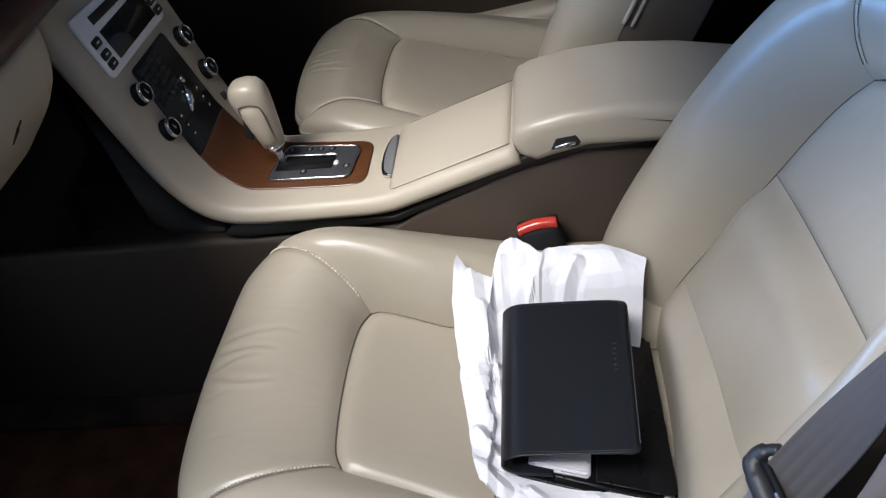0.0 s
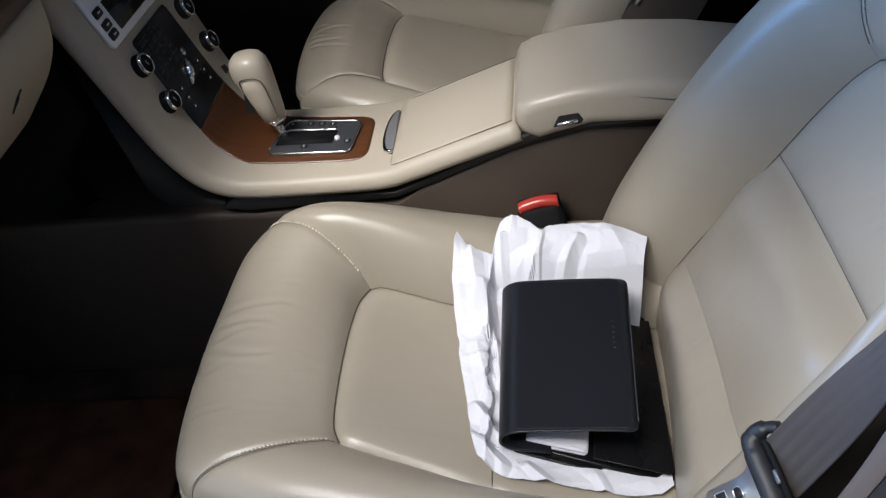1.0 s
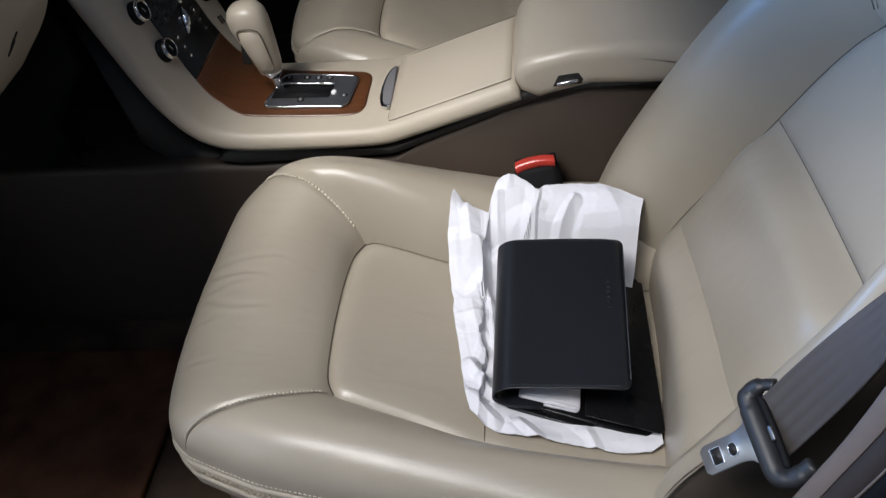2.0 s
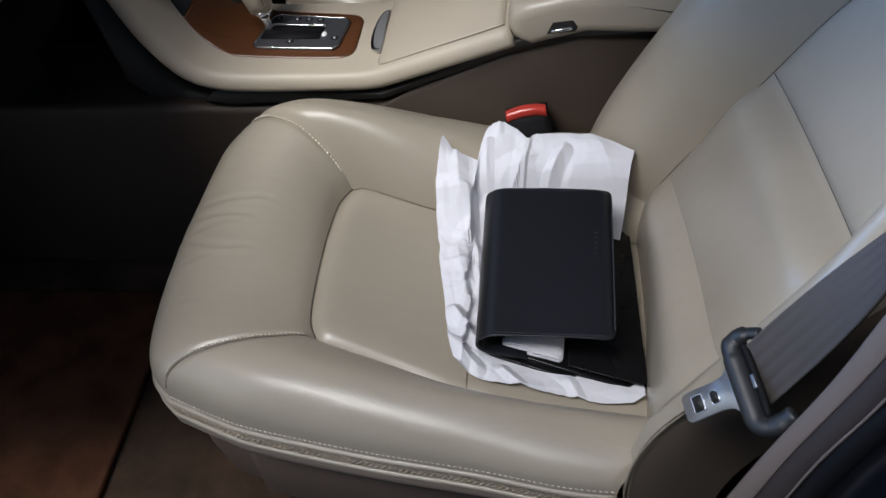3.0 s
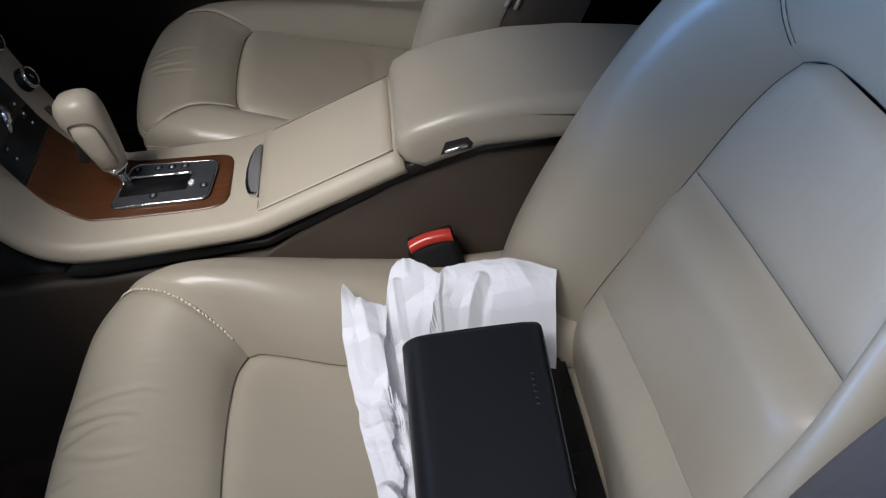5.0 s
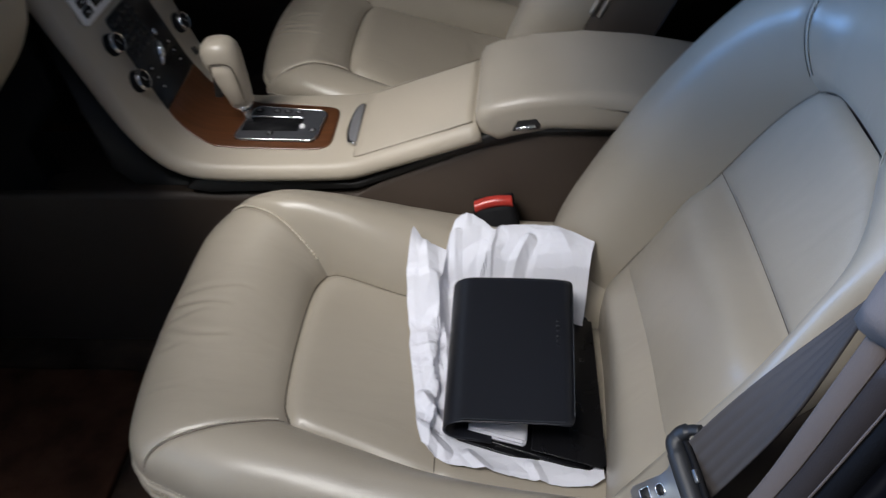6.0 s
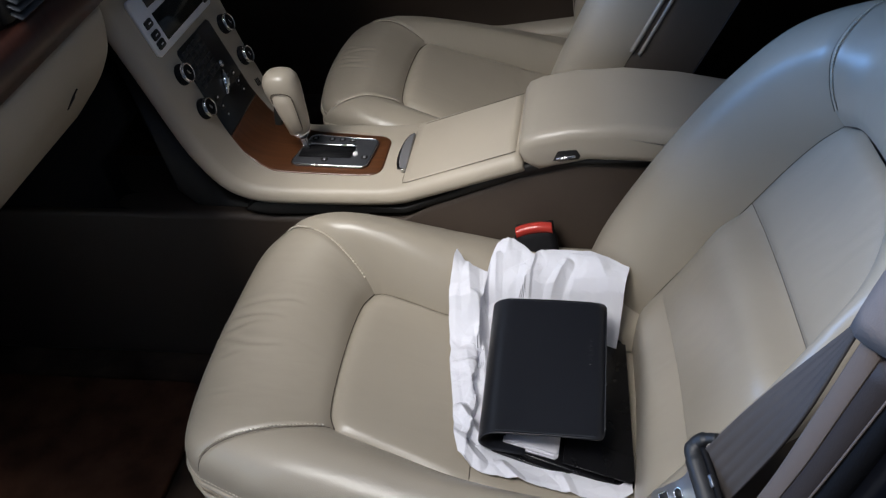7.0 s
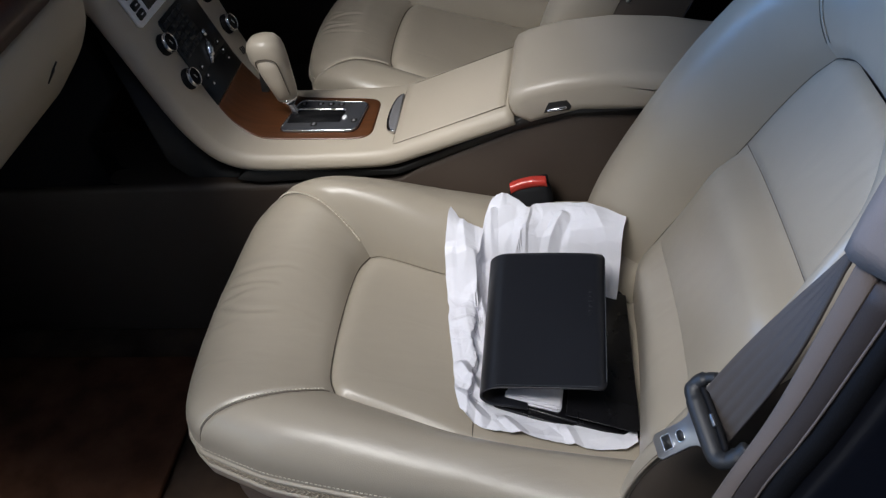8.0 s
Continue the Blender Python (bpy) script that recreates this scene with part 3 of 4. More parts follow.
part("upper_dash", extrude_y([(-0.345, 0.785), (-0.348, 0.848), (-0.40, 0.87), (-0.95, 0.90), (-1.05, 0.80), (-0.66, 0.70), (-0.40, 0.78)], -0.36, 1.12, 0.03), BROWN, dash, "dark brown dash top")
part("under_dash", extrude_y([(-0.60, 0.48), (-0.62, 0.74), (-1.02, 0.80), (-1.02, 0.50)], -0.42, 1.12, 0.02), BLACK, dash)
vent = part("air_vent", extrude_y([(-0.336, 0.79), (-0.338, 0.85), (-0.36, 0.855), (-0.36, 0.785)], 0.02, 0.225, 0.008), BLACK, dash, "black air vent")
for k in range(6):
    m = pose(-0.331, 0.122, 0.796 + 0.0095 * k, 0, 28, 0)
    part("slat", box_bm((0.018, 0.185, 0.0022), bevel=0.0008, segments=1, m=m), GREY, vent)

# ---- centre console ----
console = thing("centre_console", "beige centre console with walnut trim between the seats", "console", at=(0, 0.36, 0.0))
SO, SD, SN = Vector((-0.286, 0.0, 0.491)), Vector((-0.337, 0.0, 0.9415)), Vector((0.9415, 0.0, 0.337))


def stack(w, y, h=0.0):
    """A place on the upright face of the console: w up, y across, h proud of it."""
    return SO + SD * w + SN * h + Vector((0, y, 0))


STACK = Matrix(((0, SD.x, SN.x, SO.x), (1, 0, 0, 0), (0, SD.z, SN.z, SO.z), (0, 0, 0, 1)))


def on_stack(w, y, h=0.0, turn=0.0):
    """Matrix for plates on the face: x across the car, y up the face, z out of it."""
    return STACK @ Matrix.Translation((y, w, h)) @ Matrix.Rotation(radians(turn), 4, "Z")


def far_edge(x):
    return float(np.interp(x, [-0.38, -0.33, -0.27, -0.22, -0.17, 0.25], [0.575, 0.57, 0.550, 0.506, 0.470, 0.462]))


# the shell: top line of the near edge, swept across to the far edge
line = [(-0.395, 0.735), (-0.376, 0.727), (-0.363, 0.70), (-0.325, 0.60), (-0.286, 0.491), (-0.265, 0.447), (-0.243, 0.416), (-0.222, 0.401), (-0.198, 0.394), (-0.165, 0.391), (-0.12, 0.390), (-0.02, 0.390), (0.02, 0.393), (0.05, 0.402), (0.12, 0.425), (0.208, 0.454)]
pts = resample(line, 70)
rows = []
for i, (x, z) in enumerate(pts):
    ta = pts[min(i + 1, 69)] - pts[max(i - 1, 0)]
    ta /= np.linalg.norm(ta)
    nx, nz = -ta[1], ta[0]
    if nx + nz < 0:
        nx, nz = -nx, -nz
    y0, y1 = 0.262, far_edge(x)
    thick = 0.030
    ring = []
    for y, h in ((y0 + 0.012, -thick), (y0 + 0.002, -thick + 0.004), (y0, -thick + 0.012), (y0 + 0.0015, -0.011), (y0 + 0.0055, -0.0035), (y0 + 0.013, 0.0), (y1 - 0.013, 0.0), (y1 - 0.0055, -0.0035), (y1 - 0.0015, -0.011), (y1, -thick + 0.01), (y1 - 0.01, -thick)):
        ring.append((x + nx * h, y, z + nz * h))
    rows.append(ring)
part("console_shell", grid_bm(rows, close_v=True, caps=True), BEIGE, console)
part("core", extrude_y([(-0.36, 0.36), (-0.40, 0.62), (-0.30, 0.44), (-0.25, 0.375), (-0.19, 0.358), (0.02, 0.358), (0.20, 0.42), (0.20, 0.36), (0.0, 0.30), (-0.3, 0.30)], 0.30, 0.44, 0.01), BLACK, console, "black recess behind the shell")
# black strip added for the shadow between shell and tunnel
part("gap_strip", extrude_y([(-0.235, 0.345), (-0.215, 0.364), (-0.19, 0.362), (0.022, 0.357), (0.12, 0.39), (0.235, 0.442), (0.30, 0.462), (0.62, 0.452), (0.62, 0.425), (0.30, 0.44), (0.20, 0.408), (0.03, 0.342), (-0.2, 0.336)], 0.272, 0.45, 0.004), BLACK, console, "black strip that stands in for shadow under the shell")
part("side_panel", extrude_y([(-1.02, 0.0), (-1.0, 0.34), (-0.45, 0.335), (-0.33, 0.333), (-0.2, 0.329), (0.02, 0.334), (0.10, 0.362), (0.195, 0.402), (0.275, 0.440), (0.33, 0.449), (0.40, 0.4505), (0.62, 0.44), (0.62, 0.0)], 0.276, 0.452, 0.012), BROWN, console, "dark brown tunnel side panel")
part("kick_panel", extrude_y([(-0.66, 0.20), (-0.72, 0.62), (-0.46, 0.64), (-0.405, 0.585), (-0.395, 0.50), (-0.46, 0.42), (-0.47, 0.335), (-0.42, 0.32)], 0.285, 0.33, 0.012), RUBBER, console, "black kick panel")

# walnut: runs down the face and along the tunnel round the gear plate
fine = resample(line, 800)
wl = np.array([q for q in fine if -0.285 < q[0] < -0.0125 and q[1] < 0.4395])
wl = resample(wl, 90)

def inlay(wl):
    """A thin strip that follows the bend of the shell."""
    rows = []
    for i, (x, z) in enumerate(wl):
        ta = wl[min(i + 1, len(wl) - 1)] - wl[max(i - 1, 0)]
        ta /= np.linalg.norm(ta)
        nx, nz = -ta[1], ta[0]
        if nz < 0:
            nx, nz = -nx, -nz
        a = float(np.interp(x, [-0.28, -0.235, -0.19, -0.05, -0.032, -0.024, -0.018, -0.0145, -0.013], [0.350, 0.332, 0.313, 0.305, 0.306, 0.3085, 0.313, 0.319, 0.327]))
        b = float(np.interp(x, [-0.28, -0.25, -0.2, -0.15, -0.05, -0.032, -0.024, -0.018, -0.0145, -0.013], [0.484, 0.478, 0.458, 0.437, 0.424, 0.4215, 0.4185, 0.413, 0.407, 0.399]))
        rows.append([(x + nx * h, y, z + nz * h) for y, h in ((a, -0.004), (a + 0.0005, 0.0006), (a + 0.003, 0.0022), (lerp(a, b, 0.5), 0.0026), (b - 0.003, 0.0022), (b - 0.0005, 0.0006), (b, -0.004))])
    return grid_bm(rows, close_v=True, caps=True)


part("wood_trim", inlay(wl), WOOD, console, "glossy brown walnut veneer")

lower = resample(np.array([q for q in fine if -0.29 < q[0] < -0.2 and 0.4396 < q[1] < 0.482]), 16)
part("key_panel_foot", inlay(lower), PADBLACK, console, "glossy black foot of the key panel")

# gear plate
PZ = 0.3925
plate_o = soft_corners([(-0.168, 0.330), (-0.040, 0.3215), (-0.032, 0.401), (-0.150, 0.418)], 0.013)
gear = part("gear_plate", prism_bm(plate_o, 0.0042, 0.0012, m=Matrix.Translation((0, 0, PZ))), DARKMETAL, console, "dark brushed metal gear plate")
rim_line = [(x, y, PZ + 0.0036) for x, y in plate_o] + [(plate_o[0][0], plate_o[0][1], PZ + 0.0036)]
part("chrome_rim", tube_bm(rim_line, 0.0013, 6, 90), CHROME, gear, "thin chrome rim")
part("slot", prism_bm([(-0.158, 0.350), (-0.070, 0.346), (-0.066, 0.378), (-0.156, 0.386)], 0.0012, 0, m=Matrix.Translation((0, 0, PZ + 0.0042))), RUBBER, gear, "black shift gate")
part("gate_rail", tube_bm([(-0.148, 0.384, PZ + 0.0075), (-0.11, 0.3805, PZ + 0.0075), (-0.072, 0.377, PZ + 0.0075), (-0.065, 0.3762, PZ + 0.0075)], [0.0024, 0.0024, 0.0024, 0.0036, 0.002], 8, 24), CHROME, gear, "chrome gate rail")
part("mode_button", prism_bm([(0.004 * math.cos(a), 0.0055 * math.sin(a)) for a in np.linspace(0, 2 * math.pi, 14, endpoint=False)], 0.003, 0.001, m=Matrix.Translation((-0.064, 0.357, PZ + 0.004))), SILVER, gear, "small bright button")
for x, y in ((-0.142, 0.405), (-0.113, 0.402), (-0.095, 0.400), (-0.077, 0.398), (-0.112, 0.342), (-0.047, 0.348)):
    mk = part("gear_mark", prism_bm(rounded(0.011, 0.011, 0.005, 4), 0.0012, 0.0004, 1, Matrix.Translation((x, y, PZ + 0.0042))), BLACK, gear)
    part("bar", prism_bm([(-0.002, -0.003), (0.002, -0.003), (0.002, 0.003), (-0.002, 0.003)], 0.0006, 0, m=Matrix.Translation((x, y, PZ + 0.0054))), STEEL, mk)

# selector lever
def loop(c, a, b, rx, ry, n=20, power=2.6):
    out = []
    for t in np.linspace(0, 2 * math.pi, n, endpoint=False):
        ct, st = math.cos(t), math.sin(t)
        out.append(Vector(c) + a * (rx * math.copysign(abs(ct) ** (2 / power), ct)) + b * (ry * math.copysign(abs(st) ** (2 / power), st)))
    return out


LY = Vector((0, 1, 0))
LU = Vector((-0.10, 0.0, 1.0)).normalized()
lever_base = Vector((-0.152, 0.375, 0.398))
secs = [(0.030, 0.013, 0.013, 0.0), (0.034, 0.0165, 0.015, 0.0), (0.045, 0.0185, 0.017, 0.0), (0.070, 0.0225, 0.020, -0.002), (0.095, 0.026, 0.023, -0.004), (0.113, 0.0285, 0.025, -0.006), (0.127, 0.0275, 0.0245, -0.007), (0.136, 0.023, 0.0205, -0.008), (0.1415, 0.015, 0.013, -0.009), (0.143, 0.006, 0.005, -0.009)]
lever = part("selector_lever", grid_bm([loop(lever_base + LU * h + Vector((dx, 0, 0)), Vector((1, 0, 0.12)).normalized(), LY, rx, ry, 24) for h, rx, ry, dx in secs], close_v=True, caps=True), LEATHER_SMOOTH, console, "beige leather selector lever")
part("grip_panel", grid_bm([loop(lever_base + LU * h + Vector((dx, -0.0065, 0)), Vector((1, 0, 0.12)).normalized(), LY, rx * 0.8, ry * 0.92, 20) for h, rx, ry, dx in [(0.040, 0.012, 0.012, 0)] + secs[2:5] + [(0.111, 0.022, 0.021, -0.005), (0.116, 0.014, 0.012, -0.005)]], close_v=True, caps=True), BEIGE, lever)
part("release_button", box_bm((0.013, 0.014, 0.062), bevel=0.003, m=Matrix.Translation(lever_base + LU * 0.084 + Vector((-0.0180, -0.012, 0))) @ Matrix.Rotation(radians(8), 4, "Y")), BLACK, lever, "black release button")
part("grip_seam", tube_bm([lever_base + LU * 0.045 + Vector((-0.0135, -0.0145, 0)), lever_base + LU * 0.085 + Vector((-0.0195, -0.0200, 0)), lever_base + LU * 0.108 + Vector((-0.0200, -0.0230, 0)), lever_base + LU * 0.1155 + Vector((-0.008, -0.0275, 0)), lever_base + LU * 0.113 + Vector((0.008, -0.0265, 0)), lever_base + LU * 0.100 + Vector((0.0135, -0.0235, 0)), lever_base + LU * 0.045 + Vector((0.0120, -0.0160, 0))], 0.0009, 6, 50), SEAM, lever, "dark joint round the grip")
part("stem", tube_bm([lever_base + Vector((0.004, 0, -0.004)), lever_base + LU * 0.018, lever_base + LU * 0.034], 0.0065, 12, 10), CHROME, lever, "chrome stem")
part("collar", grid_bm([loop(lever_base + LU * h, Vector((1, 0, 0)), LY, r, r, 18, 2.0) for h, r in ((0.022, 0.009), (0.024, 0.0125), (0.031, 0.0155), (0.034, 0.0150))], close_v=True, caps=True), CHROME, lever, "chrome collar")

# storage lid, handle, armrest
lid = part("storage_lid", grid_bm([[(x, y, float(np.interp(x, [0.018, 0.05, 0.12, 0.205], [0.393, 0.402, 0.4255, 0.4535])) + h) for y, h in ((0.279, -0.004), (0.2795, 0.0006), (0.283, 0.0016), (0.36, 0.0019), (0.443, 0.0016), (0.4465, 0.0006), (0.447, -0.004))] for x in np.linspace(0.027, 0.203, 14)], close_v=True, caps=True), BEIGE, console, "beige storage lid")
part("lid_gap", tube_bm([(0.204, 0.2785, 0.4545), (0.12, 0.2785, 0.4262), (0.05, 0.2785, 0.4028), (0.030, 0.279, 0.3963), (0.0265, 0.284, 0.3958), (0.0265, 0.30, 0.3958)], 0.0007, 6, 40), LIDGAP, lid, "dark gap")
part("lid_gap", tube_bm([(0.204, 0.4475, 0.4545), (0.12, 0.4475, 0.4262), (0.06, 0.4475, 0.4058), (0.040, 0.445, 0.400), (0.028, 0.430, 0.3963), (0.0265, 0.418, 0.396)], 0.0007, 6, 40), LIDGAP, lid, "dark gap")
HANDLE = Matrix.Translation((0.0265, 0.362, 0.394)) @ Matrix.Rotation(radians(-14), 4, "Y")
arc = [(-0.0165 * max(0.0, 1 - t * t) ** 0.4, 0.054 * t) for t in np.linspace(-1, 1, 22)]
pull = part("lid_handle", prism_bm([(x, y) for x, y in arc][::-1], 0.0075, 0.002, 2, HANDLE), SATIN, lid, "satin grey crescent lid handle")
part("handle_edge", tube_bm([HANDLE @ Vector((x - 0.0004, y, 0.0058)) for x, y in arc], [0.0032, 0.0030, 0.0024, 0.0018, 0.0014, 0.0009], 8, 50), CHROME, pull, "polished edge")
arm = part("armrest", extrude_y([(0.2085, 0.452), (0.2085, 0.468), (0.215, 0.479), (0.235, 0.488), (0.285, 0.498), (0.36, 0.502), (0.44, 0.494), (0.52, 0.478), (0.66, 0.44), (0.66, 0.415), (0.50, 0.431), (0.41, 0.437), (0.31, 0.441), (0.262, 0.430), (0.238, 0.424), (0.215, 0.436)], 0.266, 0.456, 0.018), LEATHER_SMOOTH, console, "beige padded armrest")
part("latch_recess", extrude_y([(0.258, 0.445), (0.266, 0.464), (0.293, 0.467), (0.300, 0.456), (0.296, 0.448)], 0.2655, 0.29, 0.003), BLACK, arm, "black latch recess")
part("latch", box_bm((0.028, 0.006, 0.0045), bevel=0.0012, m=pose(0.278, 0.2655, 0.4525, 0, -10, 0)), CHROME, arm, "chrome latch")

# face of the stack
bez_o = [(0.307, 0.200), (0.312, 0.205), (0.515, 0.188), (0.522, 0.180), (0.520, 0.110), (0.514, 0.104), (0.313, 0.112), (0.306, 0.118)]
bezel = part("display_bezel", prism_bm([(y, w) for y, w in bez_o], 0.005, 0.002, m=STACK), SILVER, console, "satin silver display surround")
part("screen", prism_bm([(0.349, 0.122), (0.494, 0.117), (0.494, 0.162), (0.349, 0.167)], 0.0012, 0.0004, 1, STACK @ Matrix.Translation((0, 0, 0.005))), SCREEN, bezel, "dark unlit screen")
part("disc_slot", prism_bm([(0.348, 0.178), (0.478, 0.170), (0.478, 0.182), (0.348, 0.191)], 0.0010, 0, m=STACK @ Matrix.Translation((0, 0, 0.0052))), BLACK, bezel, "black disc slot")
for y, w in ((0.3265, 0.161), (0.326, 0.142), (0.3255, 0.127), (0.507, 0.136), (0.507, 0.119)):
    b = part("button", prism_bm(rounded(0.022, 0.0125, 0.003, 3), 0.0035, 0.0012, 1, on_stack(w, y, 0.0045)), BLACK, bezel)
    part("bar", prism_bm([(-0.004, -0.001), (0.004, -0.001), (0.004, 0.001), (-0.004, 0.001)], 0.0003, 0, m=on_stack(w, y, 0.0082)), SILVER, b)
pad = part("key_panel", prism_bm([(0.353, 0.094), (0.358, 0.0985), (0.478, 0.0935), (0.483, 0.088), (0.4835, -0.05), (0.480, -0.054), (0.352, -0.0385), (0.349, -0.034)], 0.0028, 0.001, m=STACK), PADBLACK, console, "glossy black key panel")
for r in range(6):
    for c in range(4):
        part("key", prism_bm(rounded(0.0165, 0.0085, 0.0022, 2), 0.0022, 0.0008, 1, on_stack(0.086 - 0.0112 * r, 0.366 + 0.0195 * c, 0.0026)), CHARCOAL, pad)
for r, c in ((0, 0), (1, 0), (2, 0), (0, 1), (1, 1), (2, 1)):
    k = part("key", prism_bm(rounded(0.014, 0.010, 0.0025, 2), 0.002, 0.0008, 1, on_stack(0.0 - 0.0165 * r, 0.458 - 0.082 * c, 0.0026)), BLACK, pad)
    part("bar", prism_bm([(-0.0022, -0.0014), (0.0022, -0.0014), (0.0022, 0.0014), (-0.0022, 0.0014)], 0.0003, 0, m=on_stack(0.0 - 0.0165 * r, 0.458 - 0.082 * c, 0.0047)), SILVER, k)
# air distribution control, the outline of a seated shape
part("flow_switch", grid_bm([loop(stack(w, y, 0.0045), Vector((0, 1, 0)), SD, r, r * 1.1, 12, 2.0) for w, y, r in ((0.028, 0.4405, 0.0),)] + [loop(stack(0.028, 0.4405, h), Vector((0, 1, 0)), SD, r, r, 12, 2.0) for h, r in ((0.003, 0.0065), (0.006, 0.006), (0.0075, 0.003))], close_v=True, caps=False), CHROME, pad, "silver air flow switch")
part("flow_switch", tube_bm([stack(0.019, 0.434, 0.004), stack(0.011, 0.426, 0.006), stack(0.002, 0.4185, 0.006), stack(-0.004, 0.414, 0.005), stack(-0.0125, 0.4065, 0.004)], [0.002, 0.0055, 0.007, 0.0065, 0.004, 0.003, 0.0015], 8, 18), CHROME, pad, "silver air flow switch")
for w, y in ((0.07, 0.332), (0.007, 0.330), (0.063, 0.520), (0.0, 0.520)):
    knob = part("rotary_knob", grid_bm([loop(stack(w, y, h), Vector((0, 1, 0)), SD, r * 0.87, r * 0.87, 28, 2.0) for h, r in ((0.0, 0.0195), (0.003, 0.0195), (0.0035, 0.0185), (0.011, 0.0178), (0.0125, 0.0165))], close_v=True, caps=True), RUBBER, console, "black rotary knob")
    part("chrome_ring", grid_bm([loop(stack(w, y, h), Vector((0, 1, 0)), SD, r * 0.87, r * 0.87, 28, 2.0) for h, r in ((0.0105, 0.0182), (0.0135, 0.0178), (0.015, 0.0168), (0.015, 0.0152), (0.0125, 0.0145))], close_v=True), CHROME, knob, "chrome ring")
    part("cap", grid_bm([loop(stack(w, y, h), Vector((0, 1, 0)), SD, r * 0.87, r * 0.87, 24, 2.0) for h, r in ((0.0125, 0.0145), (0.0145, 0.0142), (0.0152, 0.0115), (0.0142, 0.0100), (0.0146, 0.004))], close_v=True, caps=True), RUBBER, knob)
    part("bar", prism_bm([(-0.0012, -0.004), (0.0012, -0.004), (0.0012, 0.004), (-0.0012, 0.004)], 0.0004, 0, m=on_stack(w, y, 0.0146, 20)), STEEL, knob)
for k in range(3):
    part("sensor_slot", box_bm((0.0026, 0.014, 0.0012), bevel=0.0004, segments=1, m=on_stack(-0.046 - 0.0015 * k, 0.500 + 0.0055 * k, 0.0075)), BLACK, console)

# ---- belt buckle between seat and tunnel ----
buckle = thing("belt_buckle", "black seat belt buckle with red release button", "belt buckle", at=(0.23, 0.25, 0.25))
BK = pose(0.229, 0.247, 0.345, -28, -8, 4)
part("housing", box_bm((0.064, 0.028, 0.10), (0, 0.004, -0.058), 0.012, 4, BK), RUBBER, buckle)
part("red_button", grid_bm([[BK @ Vector((0.0275 * math.sin(a), -0.003 + 0.0105 * math.cos(b), -0.0095 + 0.0085 * math.sin(b) + 0.004 * math.cos(a) ** 2)) for b in np.linspace(0, 2 * math.pi, 16, endpoint=False)] for a in np.linspace(-1.45, 1.45, 16)], close_v=True, caps=True), RED, buckle, "glossy red release button")
part("slot_rim", box_bm((0.058, 0.007, 0.016), (0, 0.0145, -0.008), 0.003, 2, BK), RUBBER, buckle)

# ---- seat belt hanging at the door pillar ----
belt = thing("seat_belt", "grey seat belt with tongue hanging beside the backrest", "seat belt", at=(0.44, -0.33, 0.46))
C0, C1 = Vector((0.4394, -0.3276, 0.5020)), Vector((0.5257, -0.3520, 0.7242))
BD = (C1 - C0).normalized()
W0, W1 = Vector((0.5457, -0.7832, -0.2980)), Vector((-0.5488, -0.8270, 0.1222))
rows = []
for t in np.linspace(-0.05, 1.25, 34):
    k = max(0.0, min(1.0, t)) ** 1.25
    wv = W0.lerp(W1, k)
    wv = (wv - BD * wv.dot(BD)).normalized()
    out = BD.cross(wv)
    c = C0.lerp(C1, t) + out * 0.003 * math.sin(3 * t)
    half = 0.0235
    rows.append([c + wv * (half * v) + out * (0.0006 + 0.0010 * abs(math.sin(v * math.pi * 2.5))) for v in np.linspace(-1, 1, 31)] + [c + wv * (half * v) - out * (0.0006 + 0.0010 * abs(math.sin(v * math.pi * 2.5))) for v in np.linspace(1, -1, 31)])
part("webbing", grid_bm(rows, close_v=True, caps=True), WEB, belt, "grey ribbed webbing")
# tongue: x towards the tip, y along the slot, z out of it
TM = Matrix(((-0.7239, 0.2578, -0.6399, 0.4316), (0.0533, -0.9039, -0.4245, -0.3337), (-0.6878, -0.3414, 0.6406, 0.4984), (0, 0, 0, 1)))
tongue = part("tongue", prism_bm([(0.0, -0.026), (0.006, -0.024), (0.016, -0.0145), (0.024, -0.0125), (0.056, -0.0125), (0.060, -0.009), (0.060, 0.009), (0.056, 0.0125), (0.024, 0.0125), (0.016, 0.0145), (0.006, 0.024), (0.0, 0.026)], 0.0026, 0.0006, 1, TM @ Matrix.Translation((0.004, 0.0, -0.001))), STEEL, belt, "steel belt tongue")
for x, w, h, r in ((0.049, 0.010, 0.014, 0.001), (0.033, 0.008, 0.011, 0.0035)):
    part("latch_hole", prism_bm(rounded(w, h, r, 4), 0.0004, 0, m=TM @ Matrix.Translation((x, 0.0, 0.0018))), BLACK, tongue, "dark latch opening")
    rim = [TM @ Vector((x + px, py, 0.0022)) for px, py in rounded(w, h, r, 4)]
    part("hole_rim", tube_bm(rim + rim[:1], 0.0006, 6, 40), CHROME, tongue, "bright stamped rim")
# moulded cover: one bar with a hook at each end that holds the webbing
COVER = [(-0.022, -0.033, 0.0), (-0.014, -0.0365, 0.001), (-0.004, -0.0370, 0.002), (0.003, -0.032, 0.003), (0.004, -0.02, 0.0035), (0.004, 0.0, 0.0035), (0.004, 0.02, 0.0035), (0.003, 0.032, 0.003), (-0.005, 0.0385, 0.002), (-0.015, 0.0385, 0.001), (-0.027, 0.035, 0.0)]
part("tongue_cover", tube_bm([TM @ Vector(q) for q in COVER], [0.0055, 0.0075, 0.0088, 0.0098, 0.0100, 0.0100, 0.0100, 0.0098, 0.009, 0.008, 0.006], 12, 60, flat=0.8), CHARCOAL, belt, "dark grey plastic tongue cover")
